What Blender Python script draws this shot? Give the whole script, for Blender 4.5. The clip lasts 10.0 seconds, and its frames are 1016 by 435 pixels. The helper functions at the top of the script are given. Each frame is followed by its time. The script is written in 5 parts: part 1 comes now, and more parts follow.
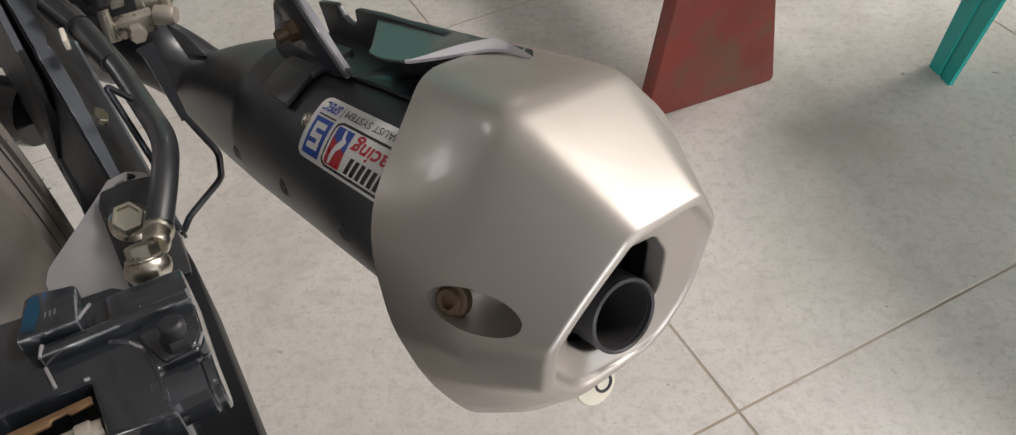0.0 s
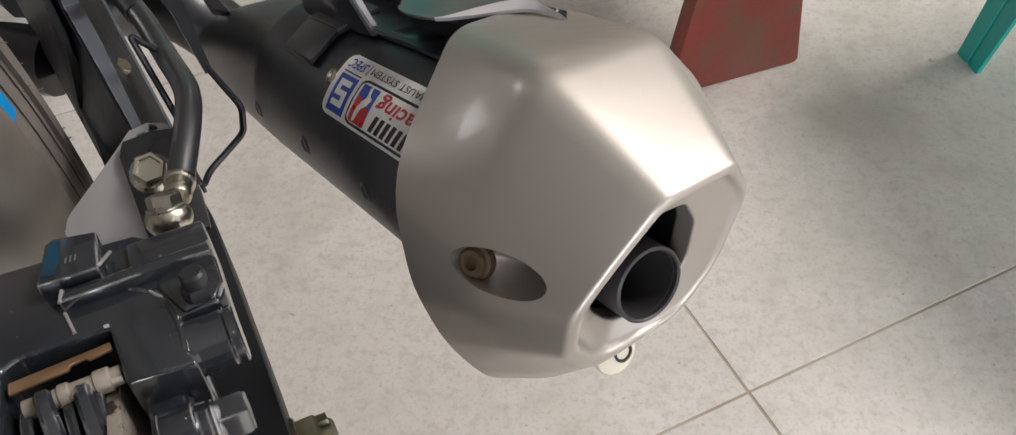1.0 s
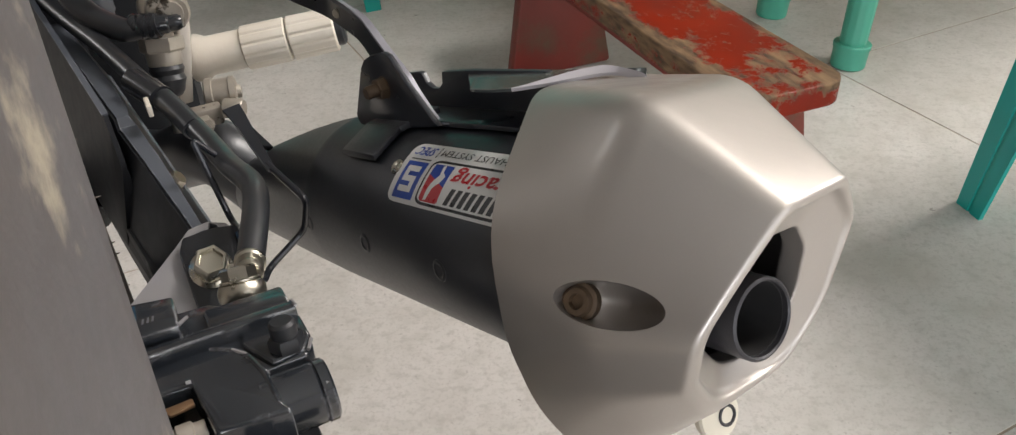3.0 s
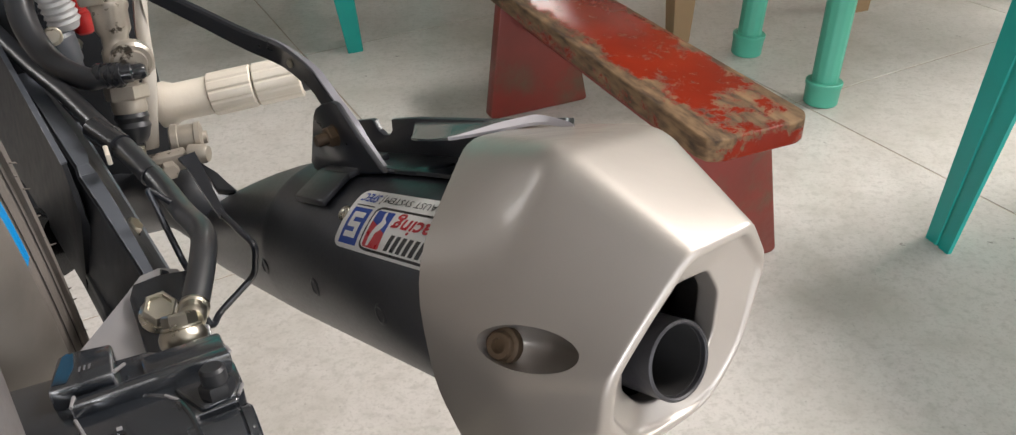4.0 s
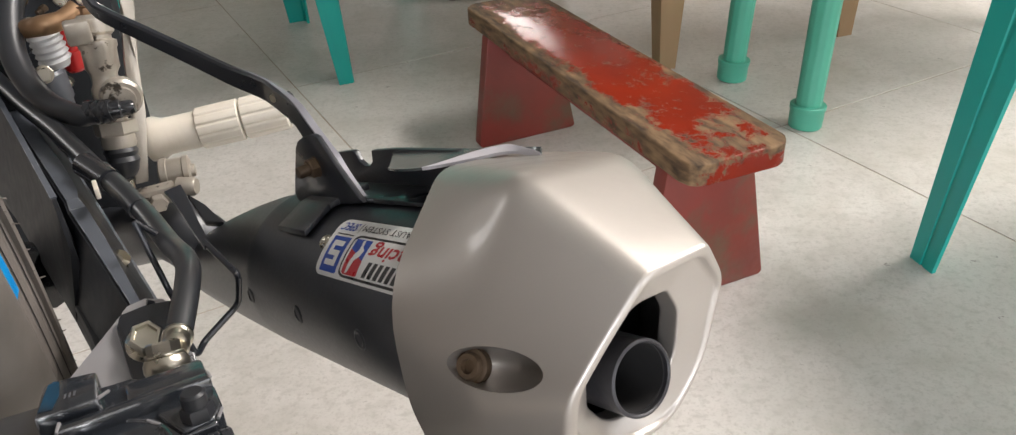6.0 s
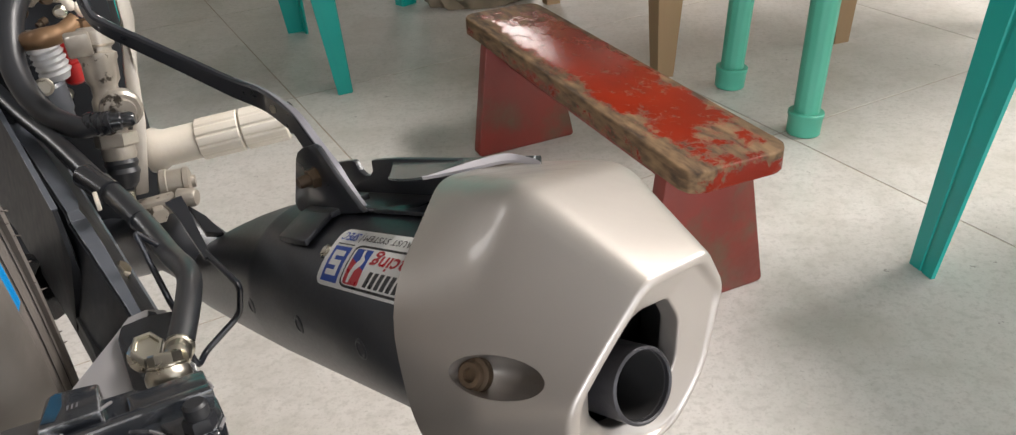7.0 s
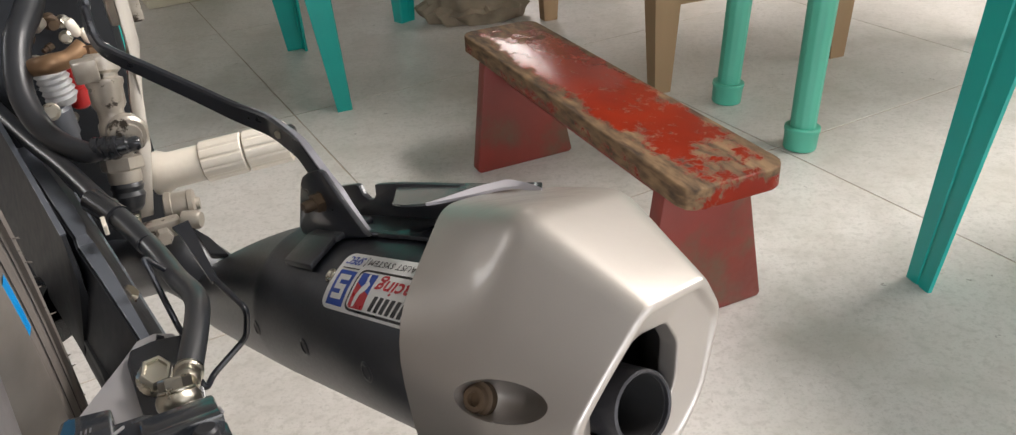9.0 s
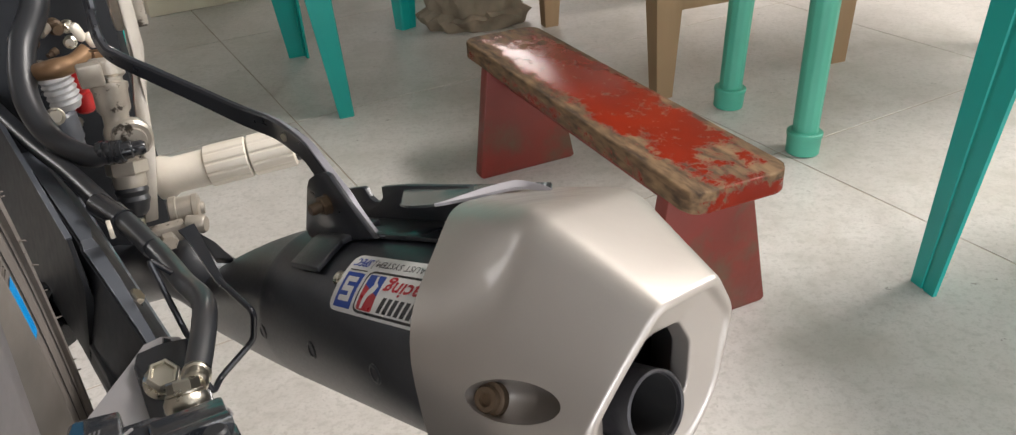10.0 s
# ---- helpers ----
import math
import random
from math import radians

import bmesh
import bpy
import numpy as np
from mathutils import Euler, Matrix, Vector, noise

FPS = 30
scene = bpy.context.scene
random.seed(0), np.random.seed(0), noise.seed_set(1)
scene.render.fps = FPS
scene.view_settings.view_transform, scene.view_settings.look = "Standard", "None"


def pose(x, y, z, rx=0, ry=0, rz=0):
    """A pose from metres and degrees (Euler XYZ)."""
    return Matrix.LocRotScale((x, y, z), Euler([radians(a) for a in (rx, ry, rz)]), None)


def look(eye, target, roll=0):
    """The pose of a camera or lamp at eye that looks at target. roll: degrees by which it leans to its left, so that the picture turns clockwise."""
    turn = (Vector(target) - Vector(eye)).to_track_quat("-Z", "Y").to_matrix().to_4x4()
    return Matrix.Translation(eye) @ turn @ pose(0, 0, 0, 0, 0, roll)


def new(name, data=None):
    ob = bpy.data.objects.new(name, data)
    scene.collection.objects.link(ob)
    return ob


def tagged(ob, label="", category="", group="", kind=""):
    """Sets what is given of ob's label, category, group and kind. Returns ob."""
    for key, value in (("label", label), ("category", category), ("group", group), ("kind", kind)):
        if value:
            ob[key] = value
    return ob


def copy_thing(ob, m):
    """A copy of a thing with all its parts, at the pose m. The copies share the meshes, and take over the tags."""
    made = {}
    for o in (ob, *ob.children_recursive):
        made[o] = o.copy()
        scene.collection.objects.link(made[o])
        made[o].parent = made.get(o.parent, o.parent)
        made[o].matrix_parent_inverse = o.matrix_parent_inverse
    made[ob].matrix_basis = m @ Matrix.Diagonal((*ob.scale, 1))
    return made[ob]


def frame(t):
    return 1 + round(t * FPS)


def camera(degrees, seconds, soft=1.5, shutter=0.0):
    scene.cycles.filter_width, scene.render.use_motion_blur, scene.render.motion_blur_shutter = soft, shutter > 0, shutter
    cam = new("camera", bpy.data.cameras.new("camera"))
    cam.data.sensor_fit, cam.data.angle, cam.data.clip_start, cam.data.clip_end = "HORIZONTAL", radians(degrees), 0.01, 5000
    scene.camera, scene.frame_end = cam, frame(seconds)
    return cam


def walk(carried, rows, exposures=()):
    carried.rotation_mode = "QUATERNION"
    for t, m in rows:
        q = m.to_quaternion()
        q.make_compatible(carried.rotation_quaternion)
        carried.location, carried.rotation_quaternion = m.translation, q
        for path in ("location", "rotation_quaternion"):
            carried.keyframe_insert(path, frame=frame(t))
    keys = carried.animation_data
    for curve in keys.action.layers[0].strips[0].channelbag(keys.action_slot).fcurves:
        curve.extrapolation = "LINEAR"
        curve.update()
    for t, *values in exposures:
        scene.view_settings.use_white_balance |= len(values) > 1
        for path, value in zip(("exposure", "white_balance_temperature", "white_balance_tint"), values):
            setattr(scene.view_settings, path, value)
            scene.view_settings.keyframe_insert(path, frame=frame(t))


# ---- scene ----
cam = camera(61.4, 10.0, 1.25)
PATH = [
    (0, (0.0101, 0.0116, 0.6264), (-0.0428, 0.9853, -0.4466), -2.6),
    (0.5, (0.0051, 0.0051, 0.6242), (-0.0544, 0.9635, -0.4618), -2.3),
    (1, (0.0051, 0.0109, 0.6206), (-0.0653, 0.9534, -0.4785), -1.2),
    (1.5, (-0.0138, 0.0152, 0.5938), (-0.1022, 0.9954, -0.4713), -0.3),
    (2, (-0.0181, 0.0065, 0.5952), (-0.1095, 1.0759, -0.3799), -0.6),
    (2.5, (-0.0261, -0.0014, 0.5858), (-0.0921, 1.1426, -0.3023), -0.9),
    (3, (-0.0297, -0.0196, 0.5793), (-0.0776, 1.1593, -0.2639), -1.9),
    (3.2, (-0.0225, -0.0210, 0.5887), (-0.0602, 1.1702, -0.2371), -1.6),
    (4.5, (-0.0072, -0.0290, 0.5865), (-0.0421, 1.1890, -0.1994), -2.4),
    (5, (-0.0065, -0.0326, 0.5901), (-0.0391, 1.1948, -0.1820), -2.6),
    (5.5, (-0.0043, -0.0355, 0.5909), (-0.0355, 1.1955, -0.1747), -2.6),
    (6, (0.0014, -0.0355, 0.5930), (-0.0275, 1.2020, -0.1624), -2.8),
    (7.5, (0.0000, -0.0370, 0.5938), (-0.0261, 1.2107, -0.1443), -3.2),
    (8, (-0.0014, -0.0377, 0.5945), (-0.0261, 1.2136, -0.1377), -3.2),
    (8.5, (-0.0014, -0.0399, 0.5974), (-0.0254, 1.2136, -0.1312), -3.2),
    (9, (0.0000, -0.0406, 0.6018), (-0.0232, 1.2151, -0.1225), -3.4),
    (9.5, (-0.0007, -0.0413, 0.6010), (-0.0217, 1.2187, -0.1160), -3.4),
    (10, (-0.0036, -0.0406, 0.5988), (-0.0268, 1.2216, -0.1145), -3.6),
]
walk(cam, [(t, look(eye, target, roll)) for t, eye, target, roll in PATH], [(0.0, -0.02), (0.5, 0.03), (3.2, 0.12), (4.4, 0.42), (6.2, 0.41), (8.0, 0.37), (10.0, 0.34)])

# ---- plan frames ----
U = 0.725                                   # metres per unit of the plan of the motorcycle
UP = Vector((0, 0, 1))
MO = Vector((0.05042, 0.23988, 0.56983))    # where the muffler's axis meets the outlet
MA = Vector((0.59178, -0.72754, 0.34710)).normalized()   # axis, towards the outlet
MW = Vector((0.77578, 0.63101, 0.0)).normalized()        # away from the wheel
MV = MW.cross(MA)
if MV.z < 0:
    MV = -MV
MN = Vector((0.63101, -0.77578, 0.0)).normalized()       # the axis laid flat
BR = Vector((0.872, 0.49, 0.0)).normalized()             # the motorcycle's right
BF = Vector((-0.49, 0.872, 0.0)).normalized()            # its front


def muf(a, w, v):
    return U * (MO + a * MA + w * MW + v * MV)


def capf(c, w, z):
    return U * (MO + (c + 0.0094) * MN + w * MW + z * UP)


def bk(r, f, z):
    return U * (r * BR + f * BF + z * UP)


TILE_AT, TILE_TURN, TILE = Vector((0.171, 0.366, 0.0)), radians(28.8), 0.60
RU = Vector((math.cos(TILE_TURN), math.sin(TILE_TURN), 0))
RV = Vector((-math.sin(TILE_TURN), math.cos(TILE_TURN), 0))


def room(u, v, z):
    return TILE_AT + u * RU + v * RV + z * UP


ROOM = (-3.6, 3.0, -3.0, 4.8, 2.9)          # u0, u1, v0, v1, height

# ---- world and light ----
world = bpy.data.worlds.new("sky")
scene.world = world
world.use_nodes = True
sky = world.node_tree.nodes.new("ShaderNodeTexSky")
sky.sky_type, sky.sun_disc, sky.sun_elevation, sky.sun_rotation = "NISHITA", False, radians(50), radians(60)
world.node_tree.links.new(sky.outputs[0], world.node_tree.nodes["Background"].inputs[0])
world.node_tree.nodes["Background"].inputs[1].default_value = 0.15


def area(name, at, towards, w, h, watts, colour):
    lamp = bpy.data.lights.new(name, "AREA")
    lamp.shape, lamp.size, lamp.size_y, lamp.energy, lamp.color = "RECTANGLE", w, h, watts, colour
    ob = new(name, lamp)
    ob.matrix_world = look(at, at + towards)
    return ob


# daylight through an assumed high window, far window and roof light, all unseen
area("high_window_daylight", room(2.97, -0.45, 2.10), -RU - UP * 0.35, 1.7, 1.1, 42, (1.0, 0.93, 0.875))
area("far_window_daylight", room(2.20, 4.75, 1.75), -RV, 0.7, 0.8, 22, (1.0, 0.90, 0.82))
# added fill from two made-up openings behind the eye
area("fill_south_right", room(1.40, -2.95, 1.45), RV, 2.3, 2.4, 34, (1.0, 0.94, 0.89))
area("fill_south_left", room(-1.55, -2.95, 1.15), RV, 1.0, 2.0, 66, (0.94, 0.95, 0.985))
# added lamp ahead on the left, set to give the hose a highlight
area("fill_west", room(-3.57, 3.90, 1.95), RU - RV * 0.6, 0.9, 1.0, 16, (1.0, 0.97, 0.95))
area("roof_light_daylight", room(1.95, -0.22, 3.02), -UP, 1.1, 1.1, 108, (1.0, 0.935, 0.88))


# ---- materials ----
def surf(name, a, b=None, scale=8.0, rough=0.5, rough_var=0.1, metal=0.0, bump=0.0, fine=120.0, coat=0.0, coat_rough=0.12, spots=None, spot_scale=30.0, spot_at=0.62, spot_soft=0.04, stretch=None, spec=0.5):
    """Two colours in soft patches, fine grain in gloss and relief, and spots of a third colour."""
    m = bpy.data.materials.new(name)
    m.use_nodes = True
    nt = m.node_tree
    n, l = nt.nodes, nt.links
    p = n["Principled BSDF"]
    b = b or tuple(x * 0.8 for x in a)
    geo = n.new("ShaderNodeTexCoord")
    src = geo.outputs["Object"]
    if stretch:
        mp = n.new("ShaderNodeMapping")
        mp.inputs["Scale"].default_value = stretch
        l.new(src, mp.inputs["Vector"])
        src = mp.outputs[0]
    n1 = n.new("ShaderNodeTexNoise")
    n1.inputs["Scale"].default_value, n1.inputs["Detail"].default_value = scale, 6
    l.new(src, n1.inputs["Vector"])
    r1 = n.new("ShaderNodeValToRGB")
    r1.color_ramp.elements[0].position, r1.color_ramp.elements[1].position = 0.3, 0.7
    r1.color_ramp.elements[0].color, r1.color_ramp.elements[1].color = (*a, 1), (*b, 1)
    l.new(n1.outputs[0], r1.inputs[0])
    col = r1.outputs[0]
    n2 = n.new("ShaderNodeTexNoise")
    n2.inputs["Scale"].default_value, n2.inputs["Detail"].default_value = fine, 4
    l.new(src, n2.inputs["Vector"])
    if spots:
        n3 = n.new("ShaderNodeTexNoise")
        n3.inputs["Scale"].default_value, n3.inputs["Detail"].default_value, n3.inputs["Roughness"].default_value = spot_scale, 8, 0.65
        l.new(src, n3.inputs["Vector"])
        r3 = n.new("ShaderNodeValToRGB")
        r3.color_ramp.elements[0].position, r3.color_ramp.elements[1].position = spot_at, spot_at + spot_soft
        l.new(n3.outputs[0], r3.inputs[0])
        mx = n.new("ShaderNodeMix")
        mx.data_type = "RGBA"
        mx.inputs["B"].default_value = (*spots, 1)
        l.new(r3.outputs[0], mx.inputs["Factor"])
        l.new(col, mx.inputs["A"])
        col = mx.outputs["Result"]
    l.new(col, p.inputs["Base Color"])
    mr = n.new("ShaderNodeMapRange")
    mr.inputs["To Min"].default_value, mr.inputs["To Max"].default_value = max(rough - rough_var, 0.03), min(rough + rough_var, 1)
    l.new(n2.outputs[0], mr.inputs["Value"])
    l.new(mr.outputs[0], p.inputs["Roughness"])
    p.inputs["Metallic"].default_value = metal
    p.inputs["Specular IOR Level"].default_value = spec
    p.inputs["Coat Weight"].default_value = coat
    p.inputs["Coat Roughness"].default_value = coat_rough
    if bump:
        bp = n.new("ShaderNodeBump")
        bp.inputs["Strength"].default_value, bp.inputs["Distance"].default_value = bump, 0.001
        l.new(n2.outputs[0], bp.inputs["Height"])
        l.new(bp.outputs[0], p.inputs["Normal"])
    return m


M = dict(
    wall=surf("painted_wall", (0.285, 0.252, 0.222), (0.245, 0.215, 0.19), 2, 0.7, bump=0.1),
    ceiling=surf("ceiling_paint", (0.42, 0.42, 0.41), (0.38, 0.38, 0.37), 2, 0.8),
    rim=surf("dusty_rim", (0.24, 0.215, 0.19), (0.15, 0.136, 0.12), 16, 0.55, 0.12, metal=0.2, bump=0.1, spots=(0.30, 0.26, 0.2), spot_scale=18, spot_at=0.64),
    slate=surf("slate_paint", (0.085, 0.096, 0.116), (0.105, 0.116, 0.136), 14, 0.4, 0.1, bump=0.05, coat=0.2),
    grout=surf("grout", (0.46, 0.41, 0.35), (0.34, 0.275, 0.21), 9, 0.9, bump=0.3),
    silver=surf("silver_paint", (0.49, 0.456, 0.420), (0.42, 0.389, 0.357), 11, 0.46, 0.05, metal=0.78, bump=0.03, fine=1400, coat=0.5, coat_rough=0.07, spots=(0.25, 0.22, 0.19), spot_scale=160, spot_at=0.715),
    black_can=surf("matt_black_steel", (0.0165, 0.0190, 0.0255), (0.024, 0.0265, 0.0330), 9, 0.38, 0.07, metal=0.1, bump=0.02, fine=500, spec=1.0),
    black_gloss=surf("black_gloss_paint", (0.013, 0.0145, 0.018), (0.021, 0.0225, 0.026), 12, 0.22, 0.06, bump=0.006, fine=200, coat=0.3),
    black_plastic=surf("black_plastic", (0.017, 0.0185, 0.022), (0.027, 0.0285, 0.032), 12, 0.36, 0.08, bump=0.03),
    rubber=surf("rubber_hose", (0.015, 0.017, 0.0205), (0.025, 0.027, 0.031), 20, 0.36, 0.08, bump=0.02, coat=0.5, coat_rough=0.26, spec=0.8),
    tyre=surf("dusty_tyre_rubber", (0.205, 0.180, 0.160), (0.135, 0.120, 0.107), 14, 0.75, 0.12, bump=0.25, fine=260, spots=(0.24, 0.20, 0.15), spot_scale=18, spot_at=0.68),
    steel=surf("zinc_steel", (0.62, 0.585, 0.50), (0.50, 0.47, 0.395), 20, 0.29, 0.08, metal=1.0, bump=0.04),
    olive_zinc=surf("olive_zinc", (0.44, 0.41, 0.28), (0.24, 0.22, 0.14), 60, 0.36, 0.12, metal=0.75, bump=0.2, spots=(0.09, 0.075, 0.05), spot_scale=90, spot_at=0.58),
    rust=surf("rusty_steel", (0.15, 0.10, 0.06), (0.06, 0.042, 0.03), 60, 0.55, 0.15, metal=0.4, bump=0.4),
    alloy=surf("bare_alloy", (0.88, 0.82, 0.72), (0.76, 0.69, 0.58), 14, 0.36, 0.1, metal=0.15, bump=0.12, fine=400),
    alloy_dull=surf("dull_alloy", (0.50, 0.455, 0.39), (0.36, 0.325, 0.275), 24, 0.40, 0.1, metal=0.5, bump=0.15, fine=400, spots=(0.16, 0.13, 0.10), spot_scale=40, spot_at=0.64),
    alloy_dirty=surf("dirty_alloy", (0.52, 0.48, 0.42), (0.32, 0.285, 0.24), 55, 0.34, 0.15, metal=0.55, bump=0.3, spots=(0.06, 0.05, 0.04), spot_scale=60, spot_at=0.57),
    black_bar=surf("black_bar_paint", (0.009, 0.011, 0.016), (0.014, 0.016, 0.022), 14, 0.30, 0.08, bump=0.02, spec=0.5, coat=0.5),
    matt_black=surf("matt_black_paint", (0.011, 0.0125, 0.0155), (0.017, 0.0185, 0.022), 12, 0.5, 0.08, spec=0.25),
    flank=surf("worn_brown_rubber", (0.090, 0.071, 0.059), (0.125, 0.125, 0.135), 10, 0.48, 0.14, bump=0.2, fine=200, spots=(0.34, 0.30, 0.235), spot_scale=17, spot_at=0.535, spot_soft=0.07),
    grey_plate=surf("grey_plate", (0.42, 0.41, 0.42), (0.34, 0.33, 0.34), 10, 0.38, 0.1, metal=0.4, bump=0.06),
    outlet=surf("heat_dulled_pipe", (0.05, 0.049, 0.054), (0.035, 0.034, 0.038), 30, 0.5, 0.12, metal=0.3, bump=0.15, fine=500),
    # near-black for soot in the pipe and for painted shade in grooves
    soot_and_shade=surf("soot_and_shade", (0.008, 0.008, 0.009), (0.014, 0.013, 0.013), 30, 0.9),
    pale_metal=surf("pale_washer", (0.70, 0.66, 0.56), (0.62, 0.58, 0.48), 30, 0.4, 0.1, metal=0.3),
    # light grey that stands for reflected light on the black hanger bar
    sheen_grey=surf("sheen_grey_paint", (0.34, 0.335, 0.37), (0.22, 0.22, 0.25), 40, 0.32, 0.08, metal=0.4, bump=0.05),
    # the green in this grey is the chair's reflection, put into the colour
    shield=surf("glossy_shield", (0.075, 0.088, 0.088), (0.09, 0.105, 0.102), 12, 0.24, 0.05, metal=0.2, bump=0.04, coat=0.5),
    # pale lavender in place of the sky's reflection on the dark lip
    lip_sheen=surf("shield_lip_sheen", (0.62, 0.60, 0.64), (0.54, 0.52, 0.56), 20, 0.3, 0.05, metal=0.2),
    white_sticker=surf("white_vinyl", (0.74, 0.74, 0.72), (0.68, 0.68, 0.67), 40, 0.3, 0.06),
    blue_ink=surf("blue_ink", (0.015, 0.06, 0.36), (0.02, 0.075, 0.40), 60, 0.3),
    red_ink=surf("red_ink", (0.50, 0.02, 0.03), (0.42, 0.02, 0.03), 60, 0.3),
    black_ink=surf("black_ink", (0.012, 0.012, 0.014), (0.02, 0.02, 0.02), 60, 0.3),
    silver_ink=surf("silver_ink", (0.5, 0.5, 0.5), (0.42, 0.42, 0.43), 60, 0.35, metal=0.3),
    blue_stripe=surf("blue_stripe", (0.0, 0.30, 0.72), (0.01, 0.26, 0.64), 40, 0.45),
    red_plastic=surf("red_paint", (0.55, 0.02, 0.02), (0.45, 0.02, 0.02), 40, 0.35),
    green_plastic=surf("sea_green_plastic", (0.006, 0.365, 0.315), (0.006, 0.32, 0.28), 7, 0.36, 0.08, bump=0.05),
    pale_green=surf("pale_green_plastic", (0.085, 0.40, 0.285), (0.070, 0.35, 0.245), 7, 0.42, 0.08, bump=0.05),
    brown_wood=surf("brown_wood", (0.37, 0.24, 0.13), (0.25, 0.155, 0.08), 10, 0.6, 0.1, bump=0.25, stretch=(1, 1, 0.15)),
    cream=surf("cream_board", (0.66, 0.60, 0.46), (0.56, 0.5, 0.38), 12, 0.6, bump=0.1),
    sack=surf("brown_sacking", (0.30, 0.24, 0.17), (0.20, 0.16, 0.115), 22, 0.9, 0.05, bump=0.6, fine=500),
    caliper=surf("caliper_paint", (0.010, 0.0130, 0.0180), (0.026, 0.030, 0.036), 40, 0.22, 0.14, bump=0.14, fine=110, coat=0.9, coat_rough=0.10, spots=(0.20, 0.20, 0.205), spot_scale=240, spot_at=0.68, spec=0.7),
    blue_mark=surf("faded_blue_mark", (0.004, 0.055, 0.11), (0.009, 0.018, 0.03), 90, 0.4),
    grey_mark=surf("grey_mark", (0.12, 0.12, 0.13), (0.08, 0.08, 0.09), 60, 0.4),
    bellows=surf("pale_bellows", (0.62, 0.62, 0.63), (0.50, 0.50, 0.51), 30, 0.45, 0.1, bump=0.1),
    copper=surf("worn_copper_clip", (0.42, 0.26, 0.15), (0.26, 0.16, 0.09), 50, 0.4, 0.1, metal=0.8, bump=0.2),
)


def wave_coat(m):
    """Hand-polished lacquer: the clear coat of m is slightly uneven and smeared."""
    n, l = m.node_tree.nodes, m.node_tree.links
    p = n["Principled BSDF"]
    co = n.new("ShaderNodeTexCoord")
    mp = n.new("ShaderNodeMapping")
    mp.inputs["Scale"].default_value, mp.inputs["Rotation"].default_value = (1.0, 2.2, 0.7), (0.4, 0.2, 0.6)
    l.new(co.outputs["Object"], mp.inputs["Vector"])
    big = n.new("ShaderNodeTexNoise")
    big.inputs["Scale"].default_value, big.inputs["Detail"].default_value = 22, 3
    l.new(mp.outputs[0], big.inputs["Vector"])
    bp = n.new("ShaderNodeBump")
    bp.inputs["Strength"].default_value, bp.inputs["Distance"].default_value = 0.34, 0.004
    l.new(big.outputs[0], bp.inputs["Height"])
    l.new(bp.outputs[0], p.inputs["Coat Normal"])
    smear = n.new("ShaderNodeMapRange")
    smear.inputs["From Min"].default_value, smear.inputs["From Max"].default_value = 0.35, 0.65
    smear.inputs["To Min"].default_value, smear.inputs["To Max"].default_value = 0.06, 0.24
    l.new(big.outputs[0], smear.inputs["Value"])
    l.new(smear.outputs[0], p.inputs["Coat Roughness"])




def edge_wear(m, colour, radius, at=0.47):
    """Paint rubbed through to metal in patches along the edges of m."""
    n, l = m.node_tree.nodes, m.node_tree.links
    p = n["Principled BSDF"]
    geo, soft, dot = n.new("ShaderNodeNewGeometry"), n.new("ShaderNodeBevel"), n.new("ShaderNodeVectorMath")
    soft.samples, dot.operation = 6, "DOT_PRODUCT"
    soft.inputs["Radius"].default_value = radius
    l.new(geo.outputs["Normal"], dot.inputs[0])
    l.new(soft.outputs[0], dot.inputs[1])
    near = n.new("ShaderNodeMapRange")
    near.inputs["From Min"].default_value, near.inputs["From Max"].default_value = 0.985, 0.90
    l.new(dot.outputs["Value"], near.inputs["Value"])
    noise, patch = n.new("ShaderNodeTexNoise"), n.new("ShaderNodeMapRange")
    noise.inputs["Scale"].default_value, noise.inputs["Detail"].default_value = 70, 5
    l.new(geo.outputs["Position"], noise.inputs["Vector"])
    patch.inputs["From Min"].default_value, patch.inputs["From Max"].default_value = at, at + 0.12
    l.new(noise.outputs[0], patch.inputs["Value"])
    both, mx = n.new("ShaderNodeMath"), n.new("ShaderNodeMix")
    both.operation, mx.data_type = "MULTIPLY", "RGBA"
    l.new(near.outputs[0], both.inputs[0])
    l.new(patch.outputs[0], both.inputs[1])
    l.new(both.outputs[0], mx.inputs["Factor"])
    l.new(p.inputs["Base Color"].links[0].from_socket, mx.inputs["A"])
    mx.inputs["B"].default_value = (*colour, 1)
    l.new(mx.outputs["Result"], p.inputs["Base Color"])


wave_coat(M["silver"])
edge_wear(M["caliper"], (0.42, 0.42, 0.44), 0.0014)
edge_wear(M["slate"], (0.34, 0.35, 0.38), 0.0010, 0.50)

# ---- builders ----
BASES = {}


def thing(name, base, label, category, group="", kind=""):
    ob = new(name)
    ob.empty_display_size = 0.05
    ob.location = base
    BASES[ob.name] = Vector(base)
    return tagged(ob, label, category, group, kind)


